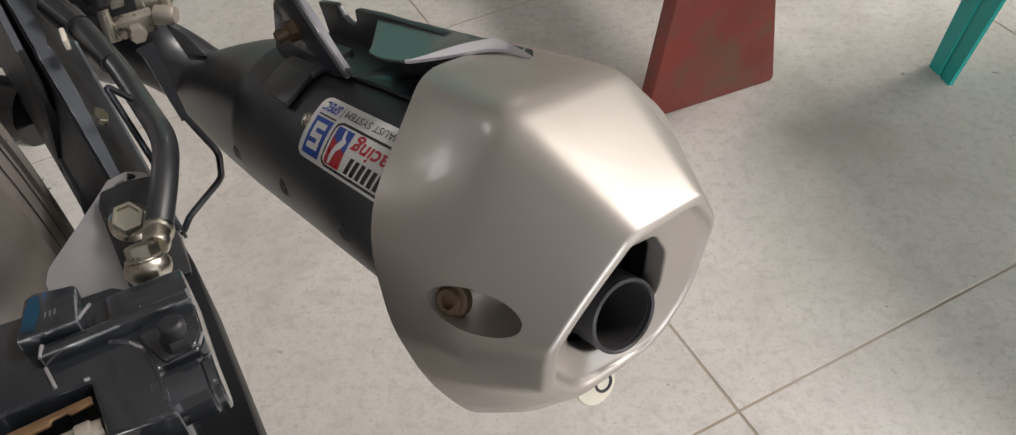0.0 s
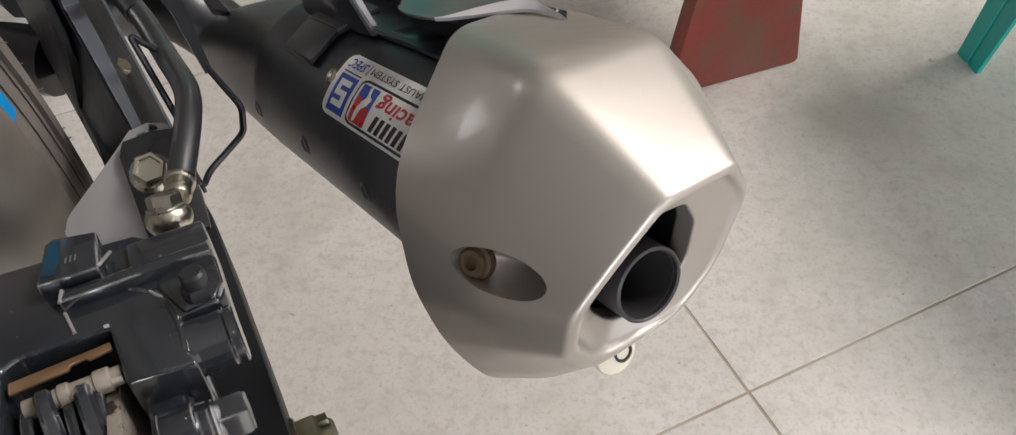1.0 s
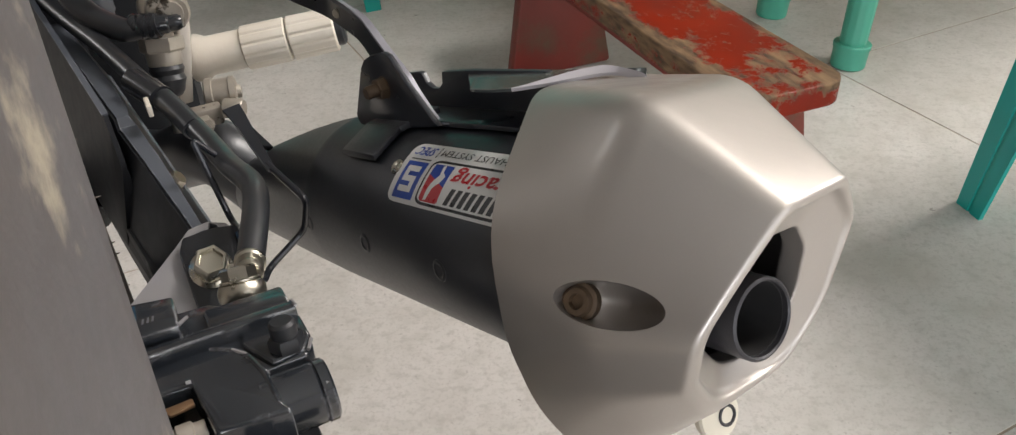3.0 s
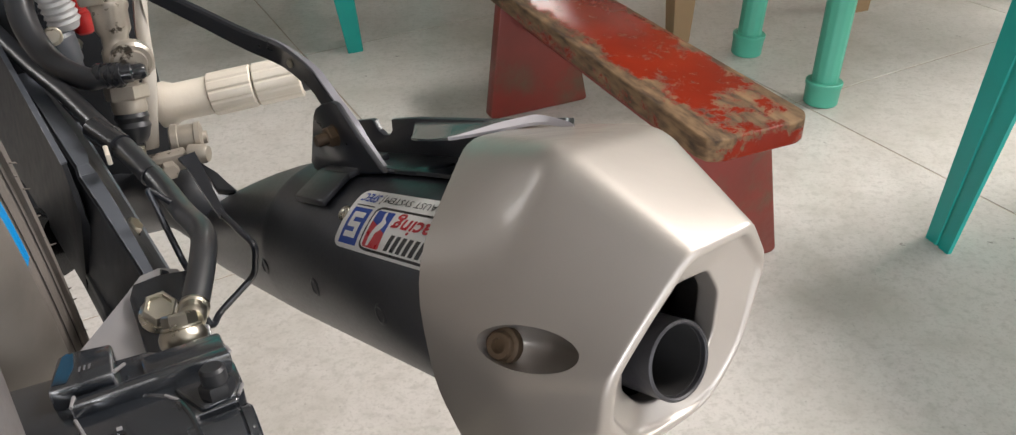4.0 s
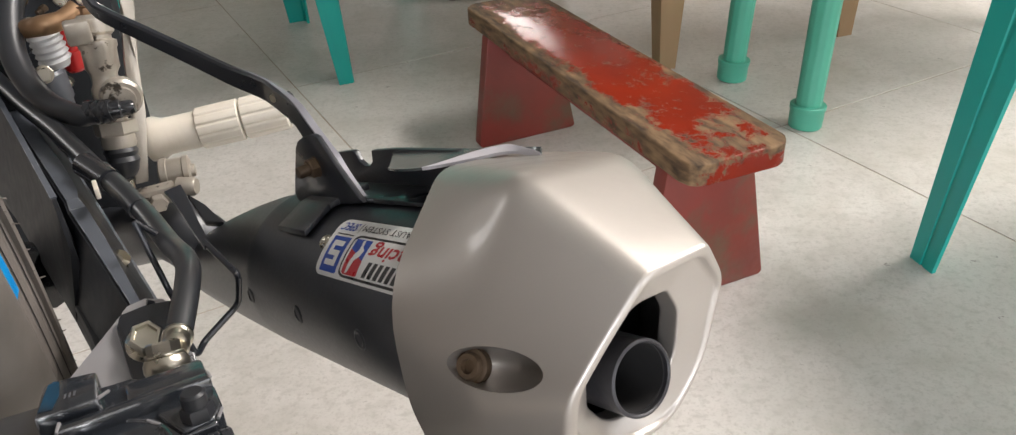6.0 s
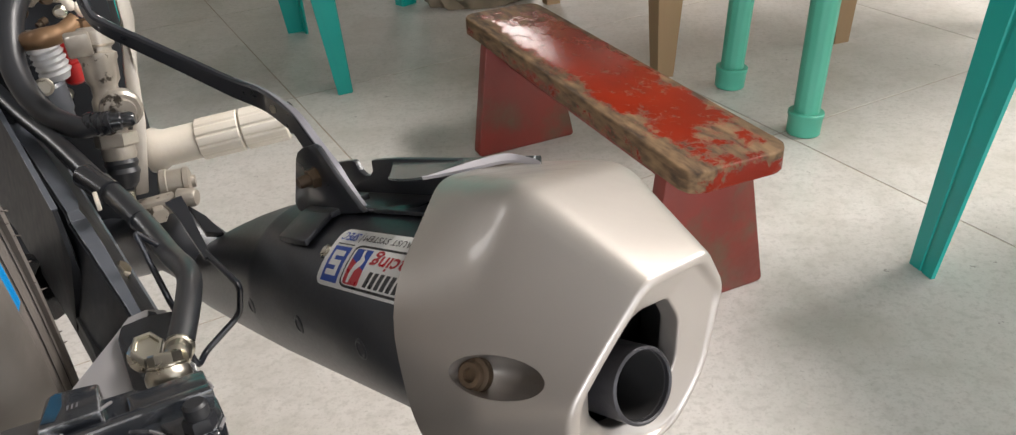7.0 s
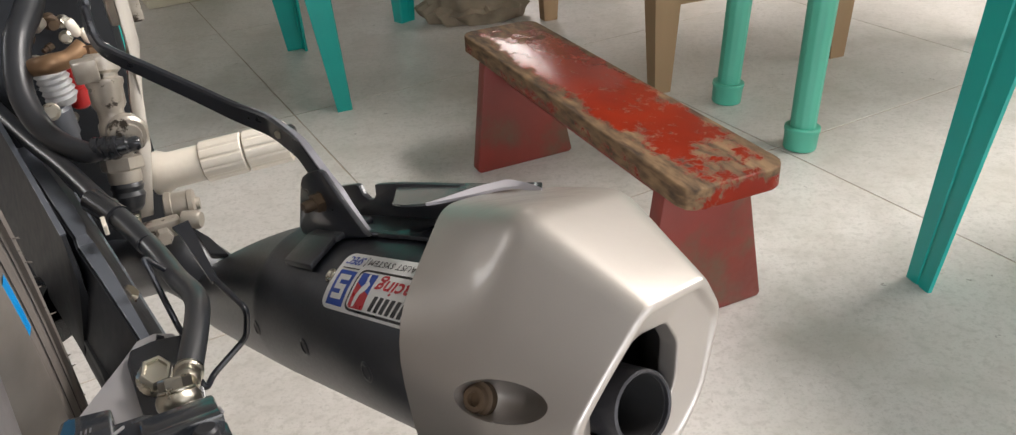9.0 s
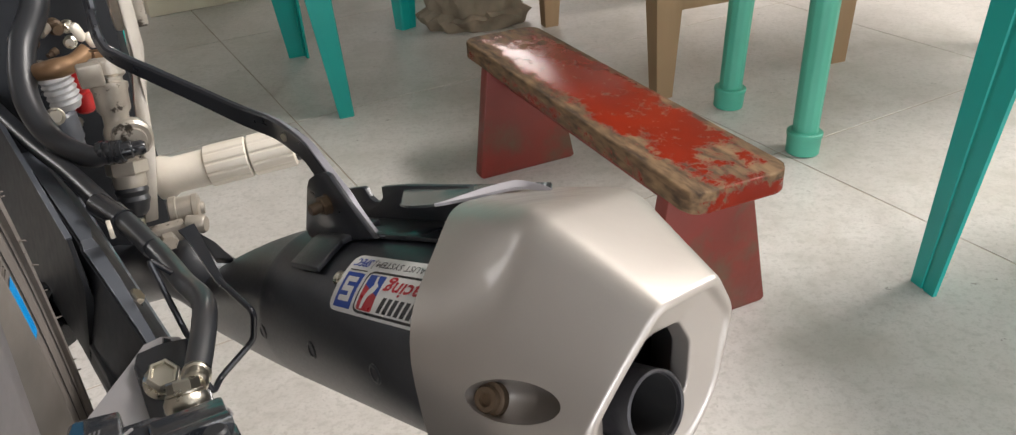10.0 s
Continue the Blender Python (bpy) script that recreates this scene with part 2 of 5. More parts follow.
def part(name, bm, material, parent=None, label="", sharp=35.0):
    bmesh.ops.recalc_face_normals(bm, faces=bm.faces)
    me = bpy.data.meshes.new(name)
    bm.to_mesh(me)
    bm.free()
    for poly in me.polygons:
        poly.use_smooth = True
    me.set_sharp_from_angle(angle=radians(sharp))
    me.materials.append(material)
    ob = new(name, me)
    if parent is not None:
        ob.parent = parent
        if parent.name in BASES:
            ob.location = -BASES[parent.name]
    if label:
        ob["label"] = label
    return ob


def basis(axis, hint=UP):
    a = axis.normalized()
    if abs(a.dot(hint)) > 0.98:
        hint = Vector((1, 0, 0))
    x = hint.cross(a).normalized()
    return a, x, a.cross(x)


def strip(bm, rings, closed=True, caps=True):
    rows = [[bm.verts.new(p) for p in ring] for ring in rings]
    k = len(rows[0])
    for i in range(len(rows) - 1):
        for j in range(k if closed else k - 1):
            bm.faces.new((rows[i][j], rows[i][(j + 1) % k], rows[i + 1][(j + 1) % k], rows[i + 1][j]))
    if caps:
        bm.faces.new(rows[0])
        bm.faces.new(rows[-1])
    return rows


def lathe(bm, at, axis, profile, seg=32, caps=True, hint=UP):
    """profile: (along, radius) from at."""
    a, x, y = basis(axis, hint)
    rings = []
    for d, r in profile:
        rings.append([at + a * d + (x * math.cos(2 * math.pi * k / seg) + y * math.sin(2 * math.pi * k / seg)) * r for k in range(seg)])
    strip(bm, rings, True, caps)
    return bm


def curve_points(path, n=6):
    """A smooth line through the points."""
    pts = [Vector(p) for p in path]
    out = []
    for i in range(len(pts) - 1):
        p0, p1, p2, p3 = pts[max(i - 1, 0)], pts[i], pts[i + 1], pts[min(i + 2, len(pts) - 1)]
        for k in range(n):
            t = k / n
            out.append(0.5 * (2 * p1 + (p2 - p0) * t + (2 * p0 - 5 * p1 + 4 * p2 - p3) * t * t + (3 * p1 - p0 - 3 * p2 + p3) * t ** 3))
    out.append(pts[-1])
    return out


def sweep(bm, pts, section, caps=True, hint=UP):
    """section(i, n) gives (x, y) pairs round the line's point i."""
    t0 = (pts[1] - pts[0]).normalized()
    _, x, y = basis(t0, hint)
    rings = []
    for i, p in enumerate(pts):
        t = (pts[min(i + 1, len(pts) - 1)] - pts[max(i - 1, 0)]).normalized()
        x = (x - t * x.dot(t)).normalized()
        y = t.cross(x)
        rings.append([p + x * u + y * v for u, v in section(i, len(pts))])
    strip(bm, rings, True, caps)
    return bm


def round_section(r, seg=12):
    rr = r if callable(r) else (lambda i, n: r)
    return lambda i, n: [(rr(i, n) * math.cos(2 * math.pi * k / seg), rr(i, n) * math.sin(2 * math.pi * k / seg)) for k in range(seg)]


def flat_section(w, h, c=0.25):
    """A bar w by h with cut corners."""
    k = min(w, h) * c
    pts = [(-w / 2 + k, -h / 2), (w / 2 - k, -h / 2), (w / 2, -h / 2 + k), (w / 2, h / 2 - k), (w / 2 - k, h / 2), (-w / 2 + k, h / 2), (-w / 2, h / 2 - k), (-w / 2, -h / 2 + k)]
    return lambda i, n: pts


def tube(path, r, seg=12, n=6, smooth=True, bm=None):
    bm = bm or bmesh.new()
    pts = curve_points(path, n) if smooth else [Vector(p) for p in path]
    return sweep(bm, pts, round_section(r, seg))


def prism(bm, outline, depth, bevel=0.0, segs=2):
    """outline: points of a flat face; depth: the vector that it is drawn out by."""
    b = bmesh.new()
    base = [b.verts.new(p) for p in outline]
    top = [b.verts.new(Vector(p) + depth) for p in outline]
    b.faces.new(base)
    b.faces.new(top[::-1])
    k = len(base)
    for i in range(k):
        b.faces.new((base[i], base[(i + 1) % k], top[(i + 1) % k], top[i]))
    bmesh.ops.recalc_face_normals(b, faces=b.faces)
    if bevel:
        bmesh.ops.bevel(b, geom=list(b.edges), offset=bevel, segments=segs, profile=0.5, affect="EDGES", clamp_overlap=True)
    me = bpy.data.meshes.new("tmp")
    b.to_mesh(me)
    b.free()
    bm.from_mesh(me)
    bpy.data.meshes.remove(me)
    return bm


def block(bm, at, x, y, z, bevel=0.0, segs=2):
    """A box about at; x, y, z are its half edges as vectors."""
    return prism(bm, [at - x - y - z, at + x - y - z, at + x + y - z, at - x + y - z], 2 * z, bevel, segs)


def hexagon(bm, at, axis, across, height, flange=0.0, dish=0.0, hint=UP):
    """A hexagon head, across its flats, with a flange under it and a dished top."""
    a, x, y = basis(axis, hint)
    r = across / math.sqrt(3)
    ring = lambda d, s: [at + a * d + (x * math.cos(math.pi / 3 * k) + y * math.sin(math.pi / 3 * k)) * r * s for k in range(6)]
    rings = [ring(0, 1.0), ring(height * 0.85, 1.0), ring(height, 0.90)]
    if dish:
        rings += [ring(height, 0.72), ring(height - dish, 0.66)]
    strip(bm, rings)
    if flange:
        lathe(bm, at - a * height * 0.25, a, [(0, flange * 0.98), (height * 0.12, flange), (height * 0.3, flange * 0.8)], 24)
    return bm


def fillet(points, cuts, n=5, closed=True):
    """Rounds the corners of a line of points: cuts gives each corner's reach as a share of its shorter side."""
    k = len(points)
    out = []
    for i in range(k):
        p = points[i]
        if not closed and i in (0, k - 1):
            out.append(p)
            continue
        q, s = points[i - 1], points[(i + 1) % k]
        d = cuts[i] * min((q - p).length, (s - p).length)
        a = p + (q - p).normalized() * d if d else p
        b = p + (s - p).normalized() * d if d else p
        for j in range(n):
            t = j / (n - 1)
            out.append(a * (1 - t) ** 2 + p * 2 * t * (1 - t) + b * t * t)
    return out


# ---- the room ----
u0, u1, v0, v1, HIGH = ROOM
WT = 0.2


def wall(name, a, b, out, openings, label):
    """A wall from a to b (on the floor), with openings (from, to, sill, head) along it."""
    along = (b - a).normalized()
    length = (b - a).length
    bm = bmesh.new()
    s = 0.0
    for f, t, sill, head in sorted(openings) + [(length, length, 0, 0)]:
        if f > s:
            prism(bm, [a + along * s, a + along * f, a + along * f + out * WT, a + along * s + out * WT], UP * HIGH)
        if t > f:
            if sill > 0:
                prism(bm, [a + along * f, a + along * t, a + along * t + out * WT, a + along * f + out * WT], UP * sill)
            prism(bm, [a + along * f + UP * head, a + along * t + UP * head, a + along * t + out * WT + UP * head, a + along * f + out * WT + UP * head], UP * (HIGH - head))
        s = t
    return tagged(part(name, bm, M["wall"]), label, "wall", kind="structure")


wall("wall_east", room(u1, v0 - WT, 0), room(u1, v1 + WT, 0), RU, [(1.9, 3.6, 1.5, 2.7)], "pale painted wall with a high window")
# this opening and its bars are invented for the west fill lamp
wall("wall_west", room(u0, v0 - WT, 0), room(u0, v1 + WT, 0), -RU, [(6.62, 7.54, 1.43, 2.47)], "pale painted wall with a made-up barred opening")
bm = bmesh.new()
for k in range(1, 3):
    block(bm, room(u0 - 0.06, 3.45 + 0.30 * k, 1.95), RU * 0.012, RV * 0.015, UP * 0.52)
tagged(part("opening_bars", bm, M["wall"]), "plain upright bars of the made-up west opening", "window", kind="structure")
wall("wall_north", room(u0, v1, 0), room(u1, v1, 0), RV, [(5.40, 6.20, 1.30, 2.20)], "pale painted wall with a window")
# both openings here are invented to let the fill lamps in
wall("wall_south", room(u0, v0, 0), room(u1, v0, 0), -RV, [(1.55, 2.55, 0.0, 2.15), (3.85, 6.15, 0.0, 2.65)], "pale painted wall with two made-up openings for added fill light")
bm = bmesh.new()
# ceiling round the roof light
for a0, a1, b0, b1 in ((u0 - WT, u1 + WT, v0 - WT, -0.89), (u0 - WT, u1 + WT, 0.46, v1 + WT), (u0 - WT, 1.27, -0.89, 0.46), (2.63, u1 + WT, -0.89, 0.46)):
    prism(bm, [room(a0, b0, HIGH), room(a1, b0, HIGH), room(a1, b1, HIGH), room(a0, b1, HIGH)], UP * 0.15)
tagged(part("ceiling", bm, M["ceiling"]), "plain white painted ceiling of the room", "ceiling", kind="structure")
bm = bmesh.new()
prism(bm, [room(u0 - WT, v0 - WT, -0.16), room(u1 + WT, v0 - WT, -0.16), room(u1 + WT, v1 + WT, -0.16), room(u0 - WT, v1 + WT, -0.16)], UP * 0.1592)
floor = tagged(part("floor", bm, M["grout"]), "speckled grey-white ceramic floor tiles with thin grout lines", "floor", kind="structure")

# ---- the motorcycle's muffler ----
bike = thing("motorcycle", bk(-0.15, 0.17, 0.0), "black motorcycle with a silver-capped muffler, standing on the floor", "motorcycle")

RB = 0.0604 * U
# the can; its front tapers more on the upper side than on the lower one
LOW = (-MW * 0.75 - MV * 0.66).normalized()
_, mx_, my_ = basis(-MA)
rings = []
for d, r in [(0.05, 0.040), (0.055, 0.0575), (0.06, 0.0604), (0.20, 0.0604), (0.300, 0.0604), (0.334, 0.0604), (0.338, 0.0610), (0.344, 0.0600), (0.38, 0.0572), (0.42, 0.0530), (0.46, 0.0480), (0.50, 0.0425), (0.535, 0.0370), (0.552, 0.0330)]:
    c = muf(-d, 0, 0) + LOW * (0.0604 - r) * U * (0.8 if d > 0.3 else 0.0)
    rings.append([c + (mx_ * math.cos(2 * math.pi * k / 72) + my_ * math.sin(2 * math.pi * k / 72)) * r * U for k in range(72)])
bm = bmesh.new()
strip(bm, rings)
muffler = part("muffler", bm, M["black_can"], bike, "matt black round muffler can with a tapered front")
# pipe from the cone to the engine
PE = LOW * 0.0219 * U
part("front_pipe", tube([muf(-0.545, 0, 0) + PE, muf(-0.59, 0.002, -0.002) + PE * 0.8, bk(0.022, 0.745, 0.388), bk(-0.02, 0.86, 0.33), bk(-0.05, 1.05, 0.27), bk(-0.05, 1.4, 0.25)], 0.0232, 24), M["black_can"], muffler)

# end cap: rings of eight corners, from the inside round the rim to the outlet slot
def ring8(cs, ws, zs):
    return [capf(c, w, z) for c, w, z in zip(cs, ws, zs)]


def towards(ring, k, dc=0.0):
    mid = sum(ring, Vector()) / len(ring)
    return [mid + (p - mid) * k + MN * dc * U for p in ring]


FACE = ring8([0] * 9, [-0.0096, 0.0285, 0.0412, 0.0325, 0.0145, -0.036, -0.053, -0.051, -0.033], [0.0515, 0.0490, 0.026, -0.018, -0.043, -0.042, -0.016, 0.010, 0.030])
MID = ring8([-0.070, -0.072, -0.065, -0.055, -0.03, -0.018, -0.030, -0.040, -0.055], [-0.0190, 0.050, 0.079, 0.072, 0.044, -0.047, -0.066, -0.0715, -0.0536], [0.0720, 0.0590, 0.02, -0.035, -0.082, -0.070, -0.036, -0.010, 0.0250])
RIM = ring8([-0.143, -0.150, -0.12, -0.09, -0.05, -0.0425, -0.062, -0.078, -0.098], [-0.009, 0.050, 0.085, 0.085, 0.055, -0.058, -0.074, -0.0795, -0.074], [0.043, 0.030, 0.0, -0.045, -0.100, -0.093, -0.066, -0.030, 0.020])
SLOT = ring8([-0.011, -0.008, -0.0055, -0.005, -0.006, -0.010, -0.013, -0.0135, -0.013], [-0.001, 0.0130, 0.0185, 0.0175, 0.0005, -0.020, -0.0285, -0.029, -0.0125], [0.0265, 0.028, 0.016, -0.011, -0.030, -0.029, -0.017, 0.003, 0.020])
# the rounded lip is broad beside the wheel and thins out on the outer side, where the panel runs flush to the edge
LIP = [p.lerp(q, k) for p, q, k in zip(towards(FACE, 1.0, 0.0010), towards(FACE, 0.85, 0.0010), (0.60, 0.55, 0.28, 0.25, 0.40, 0.85, 0.95, 0.85, 0.70))]
PANEL = [a.lerp(b, 0.13) - MN * d * U for a, b, d in zip(LIP, SLOT, (0.0046, 0.0040, 0.0016, 0.0010, 0.0014, 0.0034, 0.0046, 0.0048, 0.0048))]
SLOT_IN = [p - MA * 0.012 * U for p in SLOT]
IN_FRONT = [p - MA * 0.024 * U for p in towards(FACE, 0.86)]
IN_MID = towards(MID, 0.78, -0.008)
IN_RIM = towards(RIM, 0.965, 0.0)
# the shell is thicker behind the bolt recess
for k in (6, 7, 8):
    IN_MID[k] = IN_MID[k].lerp(sum(IN_MID, Vector()) / 9, 0.32)
    IN_FRONT[k] = IN_FRONT[k].lerp(sum(IN_FRONT, Vector()) / 9, 0.16)
loops = [IN_MID, IN_RIM, RIM, MID, FACE, LIP, PANEL, SLOT, SLOT_IN, IN_FRONT]
corner = [0.19, 0.19, 0.26, 0.40, 0.42, 0.42, 0.17, 0.30, 0.5]
NC = 6
def fill_in(ring, longest):
    """Adds points along the longer straight stretches of every ring."""
    out = []
    for i, p in enumerate(ring):
        out.append(p)
        if i % NC == NC - 1:
            q = ring[(i + 1) % len(ring)]
            out += [p.lerp(q, k / longest) for k in range(1, longest)]
    return out


soft_corner = corner[:6] + [0.45] + corner[7:]
cols = [fill_in(fillet(r, soft_corner if r in (RIM, IN_RIM, IN_MID) else corner, NC), 5) for r in loops]
reach = [0.2, 0.25, 0.03, 0.14, 0.52, 0.46, 0.34, 0.12, 0.2, 0.3]
grid = []
for j in range(len(cols[0])):
    line = fillet([c[j] for c in cols], reach, 6, True)
    grid.append([])
    for i, p in enumerate(line):
        grid[-1].append(p)
        if i % 6 == 5:
            q = line[(i + 1) % len(line)]
            grid[-1] += [p.lerp(q, k / 4) for k in range(1, 4)]
bm = bmesh.new()
rows = [[bm.verts.new(p) for p in col] for col in grid]
kj, ki = len(rows), len(rows[0])
for j in range(kj):
    for i in range(ki):
        bm.faces.new((rows[j][i], rows[(j + 1) % kj][i], rows[(j + 1) % kj][(i + 1) % ki], rows[j][(i + 1) % ki]))
end_cap = part("end_cap", bm, M["silver"], muffler, "silver-painted faceted end cap with an oval bolt recess", 40)
# the oval recess is a scoop in the facet beside the wheel, with the bolt at its far end
OVAL = capf(-0.038, -0.0593, 0.0067)
FN = (MN * 0.209 - MW * 0.801 + UP * 0.561).normalized()
E1 = MN * 0.0440 + MW * 0.0186 + UP * 0.0105
E1 = (E1 - FN * E1.dot(FN)).normalized()
E2 = FN.cross(E1)
BOLT = capf(-0.0518, -0.0648, 0.0022)
cut = bmesh.new()
bmesh.ops.create_uvsphere(cut, u_segments=64, v_segments=40, radius=1.0)
for v in cut.verts:
    k = 1.0 if v.co.z < 0 else 1.2
    k *= 1.0 - 0.25 * max(v.co.x, 0.0)
    v.co = OVAL + E1 * v.co.x * 0.0178 + E2 * v.co.y * 0.0068 + FN * v.co.z * 0.0165 * k
recess_paint = M["silver"].copy()
cutter = part("cutter", cut, recess_paint)
mod = end_cap.modifiers.new("bore", "BOOLEAN")
mod.operation, mod.object, mod.solver = "DIFFERENCE", cutter, "EXACT"
bpy.context.view_layer.update()
me = bpy.data.meshes.new_from_object(end_cap.evaluated_get(bpy.context.evaluated_depsgraph_get()))
end_cap.modifiers.clear()
end_cap.data = me
me.set_sharp_from_angle(angle=radians(40))
# a crisp edge where the recess meets the outer skin
skins = {}
for poly in me.polygons:
    for key in poly.edge_keys:
        skins.setdefault(key, set()).add(poly.material_index)
for edge in me.edges:
    if len(skins.get(edge.key, ())) > 1:
        edge.use_edge_sharp = True
bpy.data.objects.remove(cutter)

bm = lathe(bmesh.new(), BOLT - FN * 0.0085, FN, [(0, 0.0046), (0.0058, 0.0046), (0.0068, 0.0040), (0.0068, 0.0024), (0.0045, 0.0022)], 32)
part("cap_bolt", bm, M["rust"], muffler, "rusty socket-head bolt")
bm = lathe(bmesh.new(), BOLT - FN * 0.0072, FN, [(0, 0.0058), (0.0030, 0.0058), (0.0036, 0.0046)], 32)
part("washer", bm, M["rust"], muffler)
# outlet pipe inside the slot; its black lining stands for soot and the shade of depth
PC = muf(0.0025, -0.0044, -0.0101)
OD = 0.0178 * U
bm = lathe(bmesh.new(), PC - MA * 0.075 * U, MA, [(0, OD), (0.0745 * U, OD), (0.075 * U, OD - 0.0004), (0.0752 * U, OD - 0.0009), (0.0745 * U, OD - 0.0014), (0.0700 * U, OD - 0.0014)], 48, False)
part("outlet_pipe", bm, M["outlet"], muffler, "dark grey round outlet pipe, inside blackened for soot and shade")
bm = lathe(bmesh.new(), PC - MA * 0.0745 * U, MA, [(0.0, 0.0005), (0.0, OD - 0.0017), (0.0715 * U, OD - 0.0017), (0.0716 * U, OD - 0.0013)], 48, False)
part("soot_and_shade", bm, M["soot_and_shade"], muffler)
bm = bmesh.new()
lathe(bm, capf(-0.055, -0.006, -0.005), MN, [(0, 0.040 * U), (0.002, 0.040 * U)], 40)
part("inner_plate", bm, M["black_can"], muffler)
# eyelet under the cap's face
EY, EX = muf(-0.0287, -0.0080, -0.0655), (MN + UP * 0.5).normalized()
bm = bmesh.new()
lathe(bm, EY - EX * 0.0034, EX, [(0, 0.0005), (0, 0.0086), (0.0025, 0.0090), (0.0034, 0.0084), (0.0034, 0.0005)], 32, False)
part("eyelet", bm, M["pale_metal"], muffler, "pale eyelet under the end cap")
bm = lathe(bmesh.new(), muf(-0.0287, -0.0044, -0.0677) - EX * 0.0005, EX, [(0, 0.0040), (0.0012, 0.0038), (0.0014, 0.0032), (0.0002, 0.0024), (0.0002, 0.0004)], 20, False)
part("eyelet_screw", bm, M["outlet"], muffler, "small dark hollow screw")
# screws sunk into the can
for a in (-0.160, -0.250, -0.340):
    d = (-MW * 0.998 + MV * 0.06).normalized()
    at = muf(a, 0, 0) + d * (RB - 0.0006)
    bm = lathe(bmesh.new(), at, d, [(0, 0.0047), (0.0007, 0.0045), (0.0010, 0.0034), (0.0005, 0.0022), (0.0005, 0.001)], 20)
    part("can_screw", bm, M["black_can"], muffler)


# ---- the sticker, wrapped on the can ----
S_FRONT, S_TOP, S_LOW = -0.221, radians(-21), radians(-57.5)


def wrap(x, y, lift):
    """x: plan units from the sticker's front edge to the outlet; y: 0 at its upper edge, 1 at its lower one."""
    g = S_TOP + (S_LOW - S_TOP) * y
    x += 0.004 * (1 - y)
    return muf(S_FRONT + x, 0, 0) + (MW * math.sin(g) + MV * math.cos(g)) * (RB + lift)


def decal(name, outline, lift, material, label="", cells=10):
    """A thin curved patch inside an outline of (x, y) pairs, cut into strips round the can."""
    bm = bmesh.new()
    verts = [bm.verts.new((x, y, 0)) for x, y in outline]
    bm.faces.new(verts)
    for k in range(1, cells):
        geom = bm.verts[:] + bm.edges[:] + bm.faces[:]
        bmesh.ops.bisect_plane(bm, geom=geom, plane_co=(0, k / cells, 0), plane_no=(0, 1, 0))
    for v in bm.verts:
        v.co = wrap(v.co.x, v.co.y, lift)
    return part(name, bm, material, muffler, label)


def rounded(x0, y0, x1, y1, rx, ry):
    pts = []
    for cx_, cy_, g in ((x1 - rx, y1 - ry, 0), (x0 + rx, y1 - ry, 90), (x0 + rx, y0 + ry, 180), (x1 - rx, y0 + ry, 270)):
        for k in range(5):
            t = radians(g + 22.5 * k)
            pts.append((cx_ + rx * math.cos(t), cy_ + ry * math.sin(t)))
    return pts


decal("sticker", rounded(0, 0, 0.150, 1, 0.008, 0.14), 0.0003, M["white_sticker"], "white vinyl sticker with red, blue and black marks")
decal("blue_square", [(0.006, 0.34), (0.0285, 0.34), (0.0285, 0.93), (0.006, 0.93)], 0.00045, M["blue_ink"])
for y in (0.46, 0.62, 0.78):
    decal("logo_bar", [(0.010, y - 0.045), (0.0245, y - 0.045), (0.0245, y + 0.045), (0.010, y + 0.045)], 0.0006, M["white_sticker"])
decal("logo_bar", [(0.010, 0.46), (0.0145, 0.46), (0.0145, 0.62), (0.010, 0.62)], 0.00062, M["white_sticker"])
decal("logo_bar", [(0.020, 0.62), (0.0245, 0.62), (0.0245, 0.78), (0.020, 0.78)], 0.00062, M["white_sticker"])
decal("label_frame", rounded(0.032, 0.265, 0.116, 0.955, 0.008, 0.10), 0.0004, M["black_ink"])
decal("label_field", rounded(0.0338, 0.305, 0.1142, 0.915, 0.007, 0.085), 0.0005, M["white_sticker"])
decal("emblem", [(0.0365, 0.335), (0.056, 0.335), (0.056, 0.66), (0.0365, 0.50)], 0.0006, M["blue_ink"])
decal("emblem", [(0.0365, 0.50), (0.056, 0.66), (0.056, 0.88), (0.0545, 0.90), (0.0385, 0.90), (0.0365, 0.87)], 0.0006, M["red_ink"])
decal("emblem_streak", [(0.0455, 0.36), (0.0480, 0.335), (0.0495, 0.45), (0.0530, 0.50), (0.0510, 0.60), (0.0465, 0.68), (0.0440, 0.87), (0.0410, 0.88), (0.0415, 0.70), (0.0440, 0.58), (0.0470, 0.50)], 0.0007, M["white_sticker"])
# a brand word as plain leaning bars
for k in range(7):
    x = 0.0620 + 0.0068 * k
    decal("word_bar", [(x + 0.0030, 0.650), (x + 0.0074, 0.650), (x + 0.0044, 0.885), (x, 0.885)], 0.0006, M["black_ink"])
decal("rule", [(0.0295, 0.05), (0.0302, 0.05), (0.0302, 0.24), (0.0295, 0.24)], 0.00045, M["black_ink"])
decal("rule", [(0.006, 0.285), (0.0285, 0.285), (0.0285, 0.305), (0.006, 0.305)], 0.00045, M["black_ink"])


